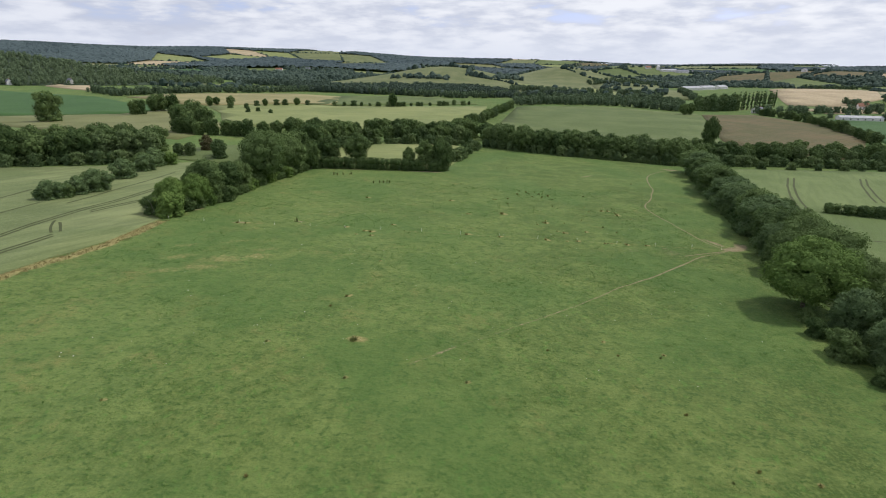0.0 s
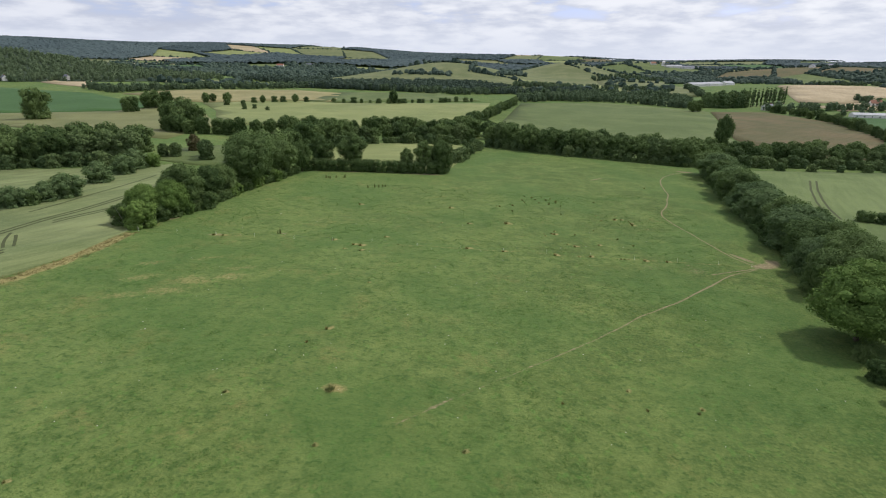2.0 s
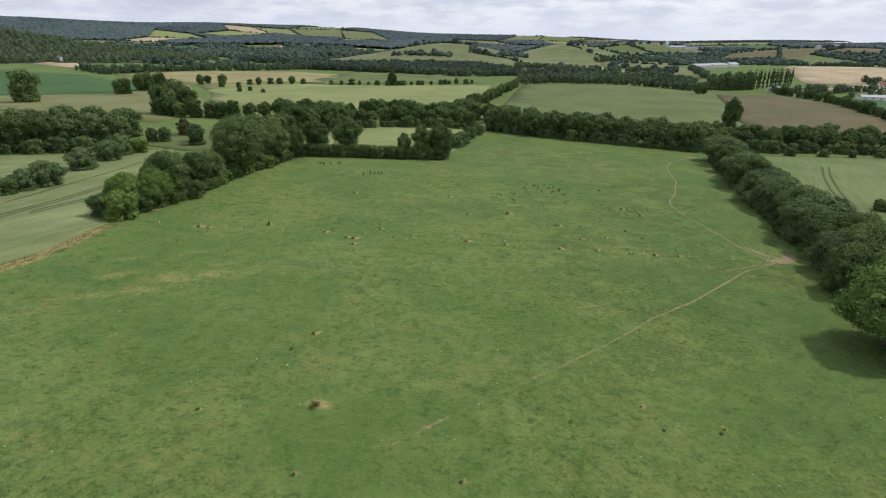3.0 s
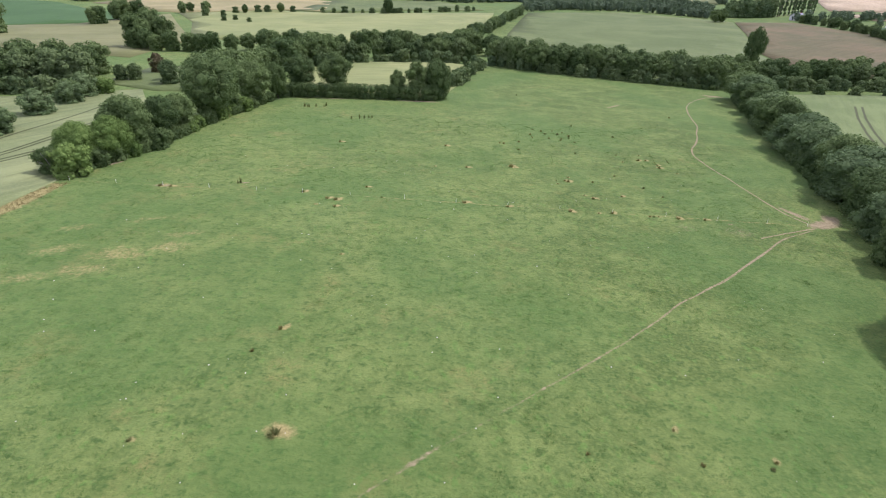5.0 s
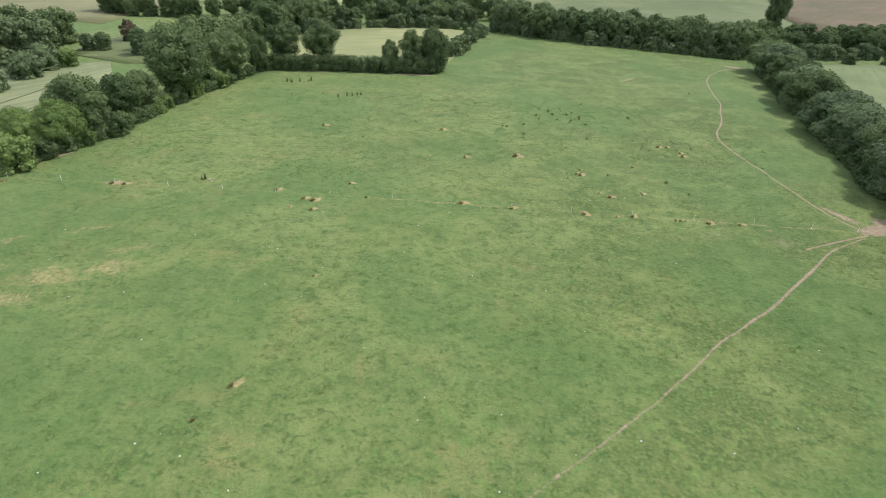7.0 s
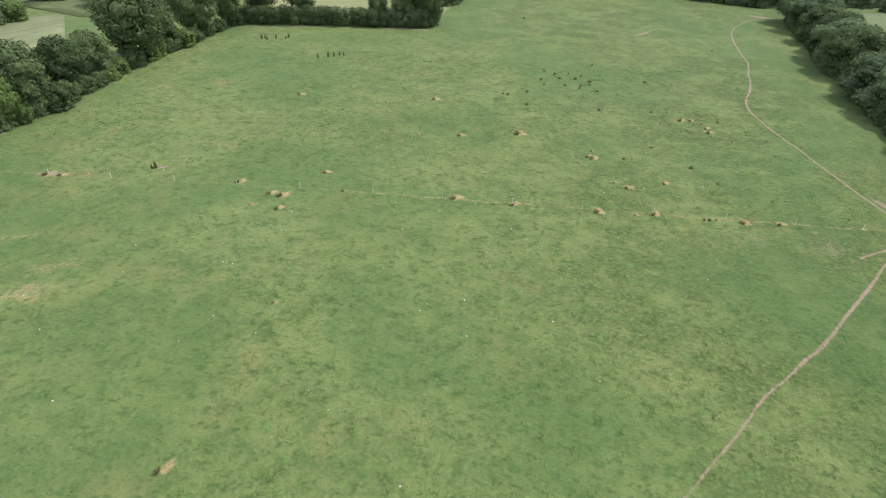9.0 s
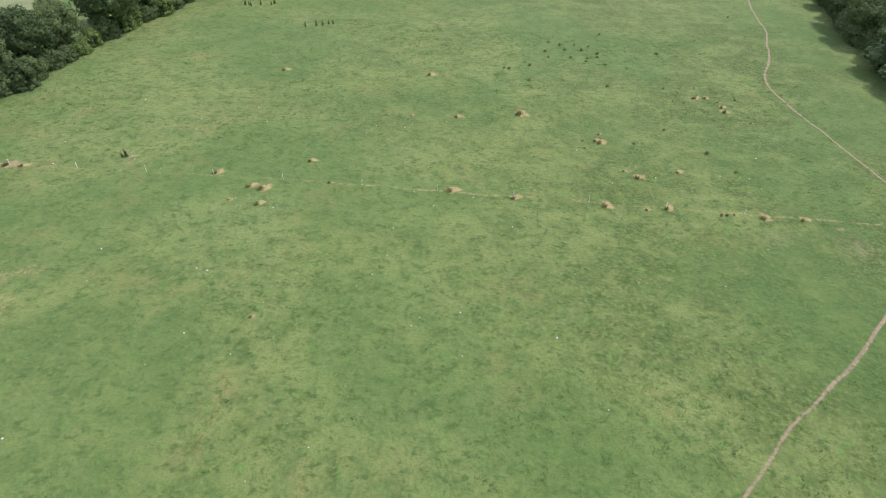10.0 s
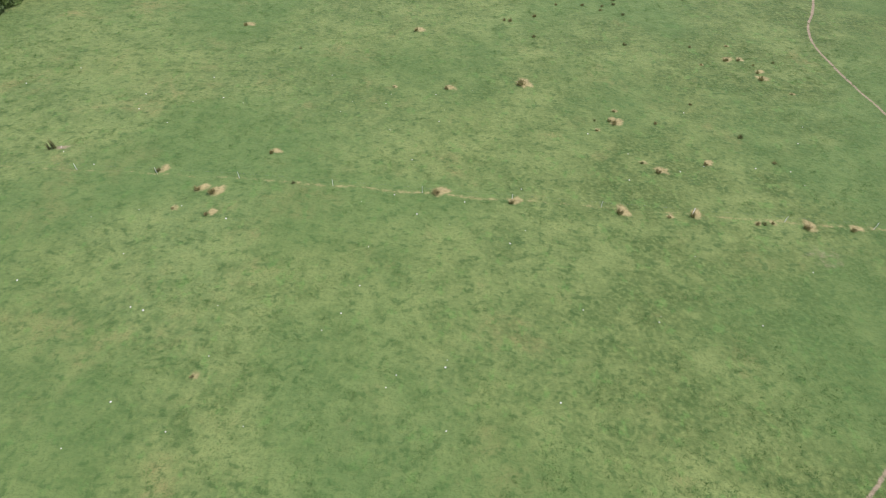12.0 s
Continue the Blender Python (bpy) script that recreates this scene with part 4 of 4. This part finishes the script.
for k in range(420):  # dark wood at the foot of the hill
    a, e = rng.uniform(0, 6.28), math.sqrt(rng.random())
    wood_xy.append((-80 + 200 * e * math.cos(a), 1080 + 115 * e * math.sin(a)))
v, f = dome_trees(on_land(hedge_xy), rng, 3.4, 7.5)
tagged(mesh_object("far_hedges", v, f, LEAF_DEEP_HAZED), "hedgerow trees dividing the far fields", "hedge", kind="stuff")
near = [p for p in wood_xy if p[1] < 1280]
v, f = crowd(on_land(near), rng, 0.8, 1.45)
tagged(mesh_object("hill_foot_wood", v, f, LEAF_DEEP_HAZED), "dark broadleaf wood at the foot of a round hill", "wood", kind="stuff")
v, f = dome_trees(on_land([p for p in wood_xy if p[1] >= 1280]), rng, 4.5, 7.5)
tagged(mesh_object("far_woods", v, f, LEAF_DEEP_HAZED), "broadleaf woods among the far fields", "wood", kind="stuff")
verts, faces, base = [], [], 0
for quad in canopies:
    p = np.array(quad)
    m = max(6, int(math.dist(quad[0], quad[2]) / 13))
    a, b = np.meshgrid(np.linspace(0, 1, m), np.linspace(0, 1, m), indexing="ij")
    p = p.mean(0) + (p - p.mean(0)) * 1.05
    xy = sum(w[..., None] * c for w, c in zip(((1 - a) * (1 - b), a * (1 - b), a * b, (1 - a) * b), p)) + rng.uniform(-5, 5, (m, m, 2))
    z = height(xy[..., 0], xy[..., 1])
    up = rng.uniform(7, 17, (m, m))
    for edge in (up[0], up[-1], up[:, 0], up[:, -1]):
        edge -= 2
    verts.append(np.concatenate([xy, (z + up)[..., None]], -1).reshape(-1, 3))
    faces += [(base + i * m + j, base + (i + 1) * m + j, base + (i + 1) * m + j + 1, base + i * m + j + 1) for i in range(m - 1) for j in range(m - 1)]
    base += m * m
v, f = np.concatenate(verts), faces
tagged(mesh_object("ridge_forest", v, f, LEAF_RIDGE_HAZED), "dark forest along the far ridge", "wood", kind="stuff")

# belts of trees at the valley's foot
belt_xy = []
NEAR_BELTS = (
        ([(-555, 850), (-530, 828), (-455, 765)], 9, 18), ([(-735, 935), (-700, 915)], 9, 10), ([(-470, 775), (-440, 830), (-395, 895), (-320, 935), (-255, 1002), (-176, 1004)], 8, 45),
        ([(-176, 1000), (-92, 955), (0, 915), (60, 935), (106, 1000)], 8, 50), ([(95, 780), (150, 822), (217, 818), (268, 790), (300, 735)], 8, 30),
        ([(190, 1160), (250, 1000), (290, 940), (365, 985)], 9, 50), ([(300, 735), (345, 830), (360, 980)], 10, 30), ([(400, 720), (500, 745), (620, 760), (760, 960)], 10, 26), ([(640, 895), (600, 770)], 9, 25))
FAR_BELTS = (
        ([(380, 1525), (480, 1600), (600, 1650), (720, 1740)], 10, 50), ([(510, 1240), (430, 980)], 10, 20), ([(960, 1520), (1120, 1470)], 11, 40), ([(460, 675), (520, 650), (560, 640)], 12, 8),
        ([(100, 815), (170, 838), (265, 862), (335, 832)], 9, 60), ([(112, 960), (200, 940), (285, 930)], 10, 55), ([(130, 1180), (250, 1205), (415, 1085)], 10, 50))
for line, gap, depth in NEAR_BELTS + FAR_BELTS:
    for k in range(1 + depth // 14):
        belt_xy += [(x + rng.uniform(-3, 3), y + rng.uniform(0, depth)) for x, y in along(line, gap, 80 + k, 3)]
v, f = crowd(on_land(belt_xy), rng, 0.65, 1.25)
tagged(mesh_object("valley_trees", v, f, LEAF_HAZED), "tree belts along the valley floor", "wood", kind="stuff")

# ---- farms ----


def box(bm, x0, y0, z0, x1, y1, z1):
    v = [bm.verts.new((x, y, z)) for z in (z0, z1) for x, y in ((x0, y0), (x1, y0), (x1, y1), (x0, y1))]
    for f in ((3, 2, 1, 0), (4, 5, 6, 7), (0, 1, 5, 4), (1, 2, 6, 5), (2, 3, 7, 6), (3, 0, 4, 7)):
        bm.faces.new([v[i] for i in f])


def house(name, x, y, w, d, h, rise, turn, roof_mat, label, windows=4, chimney=True):
    base = thing(name, label, "building")
    base.matrix_basis = pose(x, y, z_at(x, y) - 0.3, 0, 0, turn)
    bm = bmesh.new()
    box(bm, -w / 2, -d / 2, 0, w / 2, d / 2, h)
    for s in (-1, 1):  # gables
        a, b, c = (bm.verts.new((s * w / 2, yy, zz)) for yy, zz in ((-d / 2, h), (d / 2, h), (0, h + rise)))
        bm.faces.new((a, b, c) if s > 0 else (b, a, c))
    part("wall", bm, RENDERED, base)
    bm = bmesh.new()
    for s in (-1, 1):
        e, t = 0.5, 0.25
        lo, hi = (s * (d / 2 + e), h - e * rise / (d / 2)), (0, h + rise)
        q = [bm.verts.new((xx, yy, zz + o)) for o in (0.02, t) for xx, (yy, zz) in ((-w / 2 - e, lo), (w / 2 + e, lo), (w / 2 + e, hi), (-w / 2 - e, hi))]
        for f in ((3, 2, 1, 0), (4, 5, 6, 7), (0, 1, 5, 4), (1, 2, 6, 5), (2, 3, 7, 6), (3, 0, 4, 7)):
            bm.faces.new([q[i] for i in f])
    bmesh.ops.recalc_face_normals(bm, faces=bm.faces[:])
    roof = part("roof", bm, roof_mat, base)
    if chimney:
        bm = bmesh.new()
        box(bm, w * 0.3, -0.5, h + rise * 0.5, w * 0.3 + 1, 0.5, h + rise + 1.2)
        part("chimney", bm, TILE, roof)
    for k in range(windows):
        bm = bmesh.new()
        c = -w / 2 + w * (k + 0.5) / windows
        box(bm, c - 0.6, -d / 2 - 0.06, h * 0.35, c + 0.6, -d / 2 + 0.02, h * 0.72)
        part("window", bm, PANE, base)
    return base


WHITE = "white rendered farmhouse with a dark roof among fields"
SHED = "long pale farm shed with a sheet metal roof"
FARMYARDS = [
    ("farm_shed", 486, 662, 46, 12, 4, 2, -12, SHEET, SHED, 6),
    ("farm_shed", 590, 1390, 62, 24, 6, 4, 30, SHEET, SHED, 6),
    ("farm_shed", 650, 1440, 60, 24, 6, 4, 35, SHEET, SHED, 6),
    ("farm_shed", 715, 1500, 40, 20, 6, 4, 35, SHEET, SHED, 4),
    ("farm_shed", 800, 2100, 60, 20, 6, 4, 10, SHEET, SHED, 6),
    ("farmhouse", 740, 2140, 20, 11, 6, 5, 10, TILE, WHITE, 4),
    ("silo_house", 770, 2120, 9, 9, 15, 4, 10, SHEET, "tall pale grain store on a farm", 2),
    ("farm_shed", 850, 2080, 60, 22, 7, 5, 0, SLATE, SHED, 5),
    ("farmhouse", 1190, 1925, 24, 12, 7, 5, 40, SLATE, WHITE, 4),
    ("farmhouse", 1290, 1990, 22, 12, 7, 5, 20, SLATE, WHITE, 4),
    ("farmhouse", -672, 990, 12, 8, 6, 4, -30, SLATE, WHITE, 3),
]
FARMHOUSES = [
    ("farmhouse", -735, 930, 11, 8, 6, 4, -40, SLATE, WHITE, 3),
    ("farmhouse", 410, 745, 16, 8, 5, 3, 30, SLATE, WHITE, 3),
    ("farmhouse", 640, 790, 18, 9, 5, 4, 20, SLATE, WHITE, 3),
    ("farmhouse", 610, 830, 14, 8, 5, 4, -10, TILE, WHITE, 3),
    ("farmhouse", -620, 2050, 24, 12, 7, 5, 0, TILE, WHITE, 4),
    ("farmhouse", -520, 2080, 26, 12, 7, 5, 15, SLATE, WHITE, 4),
    ("farmhouse", -380, 2400, 26, 12, 7, 5, -15, TILE, WHITE, 4),
    ("farmhouse", 1500, 2250, 30, 14, 7, 5, 0, SLATE, WHITE, 4),
    ("farmhouse", 1650, 2300, 30, 14, 7, 5, 0, SLATE, WHITE, 4),
    ("farmhouse", 1750, 2500, 30, 14, 7, 5, 0, TILE, WHITE, 4),
]
for name, x, y, w, d, h, rise, turn, roof, label, n in FARMYARDS + FARMHOUSES:
    house(name, x, y, w, d, h, rise, turn, roof, label, n, name == "farmhouse")

# ---- electric fence across the pasture ----
fence = thing("electric_fence", "light electric fence of white plastic stakes and one wire", "fence")
STAKE_X = [-82, -71.5, -61, -50.7, -40.2, -30, -19.6, -7.7, 3.5, 14.6, 25.5, 36.5, 47.5, 58, 68, 76]
stakes = [(x, 149.6 - 0.03 * (x + 20) if x < -20 else 148.2 - 0.072 * x) for x in STAKE_X]
for x, y in stakes:
    bm = bmesh.new()
    z = z_at(x, y)
    tube(bm, [(x, y, z - 0.2), (x + 0.01, y, z + 0.5), (x + 0.03, y + 0.02, z + 1.05)], [0.03, 0.028, 0.022], 6)
    part("stake", bm, PLASTIC, fence)
bm = bmesh.new()
tube(bm, [(x, y, z_at(x, y) + 0.85) for x, y in stakes], [0.002] * 16, 5)
part("wire", bm, SLATE, fence, "thin grey wire")
LINE = [(1, 0), (0.5, 0.26), (0, 0.5), (-0.5, 0.28), (-1, 0)]
strip("worn_line", stakes, 0.9, LINE, DRY, "thin worn line of dry grass under the electric fence", 0.012, 0.5, 9)

# ---- weeds ----


def blades(pts, rng, lo, hi, spread, n, lean=0.8):
    """Tufts of bent grass blades, joined into one mesh."""
    m = len(pts)
    c = np.repeat(pts, n, axis=0)
    a = rng.uniform(0, 2 * math.pi, m * n)
    q = rng.uniform(0, 1, m * n) ** 0.7 * spread
    root = c + np.stack([q * np.cos(a), q * np.sin(a), np.zeros(m * n)], -1)
    h = rng.uniform(lo, hi, m * n)
    b = a + rng.normal(scale=0.9, size=m * n)
    tip = root + np.stack([np.cos(b) * h * lean, np.sin(b) * h * lean, h], -1)
    side = np.stack([-np.sin(b), np.cos(b), np.zeros(m * n)], -1) * (0.03 + 0.06 * h)[:, None]
    v = np.stack([root - side, root + side, tip], 1).reshape(-1, 3)
    return v, np.arange(len(v)).reshape(-1, 3)


def weed(name, label, seed, r, h, count, stems, leaf, lean=0.8):
    rng = np.random.default_rng(seed)
    base = thing(name, label, "weed", "weed clumps in the pasture")
    bm = bmesh.new()
    tube(bm, [(0, 0, -0.1), (0.03, 0.02, h * 0.6), (0.08, -0.03, h * 1.25)], [0.03, 0.025, 0.012], 5)
    part("stem", bm, RUST, base)
    v, f = blades(np.zeros((1, 3)), rng, 0.3 * h, 1.05 * h, r, count, lean)
    w, e = blades(np.zeros((1, 3)), rng, 0.8 * h, 1.3 * h, r * 0.7, stems, lean * 0.7)
    crown = mesh_object("foliage", np.concatenate([v, w]), f.tolist() + (e + len(v)).tolist(), leaf)
    crown.parent = base
    return base


WEEDS = [weed("dock_clump", "rusty brown clump of dock gone to seed", 90, 0.6, 0.75, 40, 22, RUST, 0.65), weed("thistle_clump", "dull green and brown clump of thistles", 91, 0.5, 0.6, 70, 24, THISTLE, 0.7), weed("weed_stalks", "thin tall weed stalks standing in the grass", 92, 0.4, 1.4, 8, 8, THISTLE, 0.16)]
used = [False] * 3


def set_weed(kind, x, y, k, turn):
    m = Matrix.LocRotScale((x, y, z_at(x, y)), Euler((0, 0, turn)), (k, k, k * 0.95))
    if used[kind]:
        copy_thing(WEEDS[kind], m @ Matrix.Diagonal((*WEEDS[kind].scale, 1)).inverted())
    else:
        WEEDS[kind].matrix_basis, used[kind] = m, True


BIG = [(-15.7, 80.9), (17.8, 174.1), (-16.8, 154.9), (-30.1, 150.5), (-24.1, 147.2), (-22.2, 146.7), (-21.7, 142.9), (5.2, 147.9), (14.5, 146.6), (27.6, 145.4), (36.5, 145.3), (49.8, 143.8), (55.3, 143.6), (-29.6, 190.8), (0.6, 191), (6.2, 172.1),
       (57.6, 180.2), (57.4, 178.1), (53.5, 184), (55.7, 184.2), (30, 164.9), (30.6, 164.2), (41.2, 155.4), (34.3, 153.4), (-61.5, 150.5), (-59.2, 150.5), (-20.3, 99.5)]
SMALL = [(16.6, 196.4), (21.4, 190.2), (17.6, 196.1), (37.2, 188.4), (22.3, 198.3), (39.4, 200.4), (36, 203.8), (48.2, 161.9), (38.8, 206.9), (31.6, 208.9), (35.4, 202), (34.5, 212.7), (30.9, 212.1), (28.4, 213.8), (27.1, 203.8), (42.3, 221), (37.6, 211.6), (52.9, 208.3), (26.8, 207.5), (35.6, 208.9), (32.2, 203.9), (38.4, 204.8), (81.7, 239.3), (28.9, 271)]
MORE = [(-25.9, 143.7), (-12.7, 149), (33.5, 144.9), (-18.4, 183.2), (-1.9, 172.1), (48.7, 188.4), (55.3, 189.1), (61.6, 183.8), (48.8, 182.2), (57.7, 182.6), (60.6, 173.9), (43.4, 170), (31.2, 167.4), (27.9, 164.9), (27.8, 162.4), (36.7, 164.6), (32.6, 155.3), (50.8, 156.2), (44, 144.2), (44.9, 144.3), (45.9, 144.4),
        (-22.5, 94.5), (-29.9, 79.3), (28.4, 79.1), (36.2, 79.8), (35.4, 78.9), (27.1, 83.8), (16.9, 80), (3, 69), (33, 63), (-46, 61), (33, 50), (43, 50), (37, 52), (-15, 69), (-22, 48), (43.8, 311.7), (77.5, 311.9), (-16.4, 121.8)]
STALKS = [(-45.6, 154.1), (-45.2, 154.5), (-50.6, 234.1), (-48.8, 233.5), (-46.6, 234.8), (-43.9, 235.3), (-43.2, 236.4), (-31, 218.5), (-28.5, 219.7), (-27.1, 220), (-25.7, 221), (-24.6, 221.2), (-49.6, 234.4), (-70, 214)]
rnd = random.Random(8)
for k, (x, y) in enumerate(BIG):
    size = (1.2, 1.1)[k] if k < 2 else rnd.uniform(0.5, 0.85)
    set_weed(1 if k == 0 else 0, x, y, size, rnd.uniform(0, 6))
    bare_patch(x + 0.6, y + 0.5, 2.4 * size, 1.7 * size, 0.84, 30 + k, rnd.uniform(0, 3), DRY, "ring of dry trampled grass round a weed clump")
for k, (x, y) in enumerate(SMALL):
    set_weed(k % 2, x, y, rnd.uniform(0.5, 0.85), rnd.uniform(0, 6))
for k, (x, y) in enumerate(MORE):
    set_weed(1 if k % 3 == 1 else 0, x, y, rnd.uniform(0.3, 0.5), rnd.uniform(0, 6))
    if k % 2 == 0:
        bare_patch(x + 0.2, y + 0.2, 0.95, 0.75, 0.68, 70 + k, rnd.uniform(0, 3), DRY, "ring of dry trampled grass round a weed clump")
bare_patch(-44.4, 154.6, 1.6, 0.8, 0.75, 140, 0.1)
for x, y in STALKS:
    set_weed(2, x, y, rnd.uniform(0.7, 1.1), rnd.uniform(0, 6))

# ---- grass tufts, dry verge and pale stones ----


xy = []
g = np.random.default_rng(12)
while len(xy) < 17000:
    x, y = g.uniform(-85, 80), g.uniform(25, 225)
    if (x > -84 + max(0, y - 150) * 0.28) and x < 62 + max(0, y - 85) * 0.3 and noise.noise((x * 0.35, y * 0.35, 2)) + 0.7 * noise.noise((x * 0.04, y * 0.04, 9)) > g.uniform(-0.15, 0.5):
        xy.append((x, y))
v, f = blades(on_land(xy), g, 0.05, 0.15, 0.45, 10)
tagged(mesh_object("grass_tufts", v, f, TUFT), "dark green tufts of ungrazed grass", "grass", kind="stuff")
VERGE = [(-97, -40), (-94, 40), (-92.4, 100), (-89.5, 113), (-86.4, 121), (-84, 131), (-83.2, 143), (-82.4, 150)]
strip("verge", VERGE, 2.6, [(1, 0), (0.5, 0.6), (0, 1), (-0.5, 0.8), (-1, 0.3)], DRY, "strip of straw-coloured dry grass along the wheat", 0.02, 0.6, 14, "verge")
xy = []
for k in range(3):
    xy += [(x - 1.2 + k * 1.2, y) for x, y in along(VERGE, 0.4, 13 + k, 0.7)]
v, f = blades(on_land(xy), g, 0.15, 0.4, 0.45, 8)
tagged(mesh_object("dry_verge", v, f, STRAW), "strip of tall straw-coloured grass along the wheat", "grass", kind="stuff")
xy = [(g.uniform(-60, 60), g.uniform(70, 175)) for k in range(150)]
verts, faces = [], []
for x, y in xy:
    k, b = g.uniform(0.05, 0.11), len(verts)
    verts += [(x + p[0] * k, y + p[1] * k, z_at(x, y) + 0.03 + p[2] * k * 0.6) for p in ICO1[0]]
    faces += [[i + b for i in t] for t in ICO1[1]]
tagged(mesh_object("pale_stones", verts, faces, STONE), "small pale stones scattered in the grass", "stones", kind="stuff")
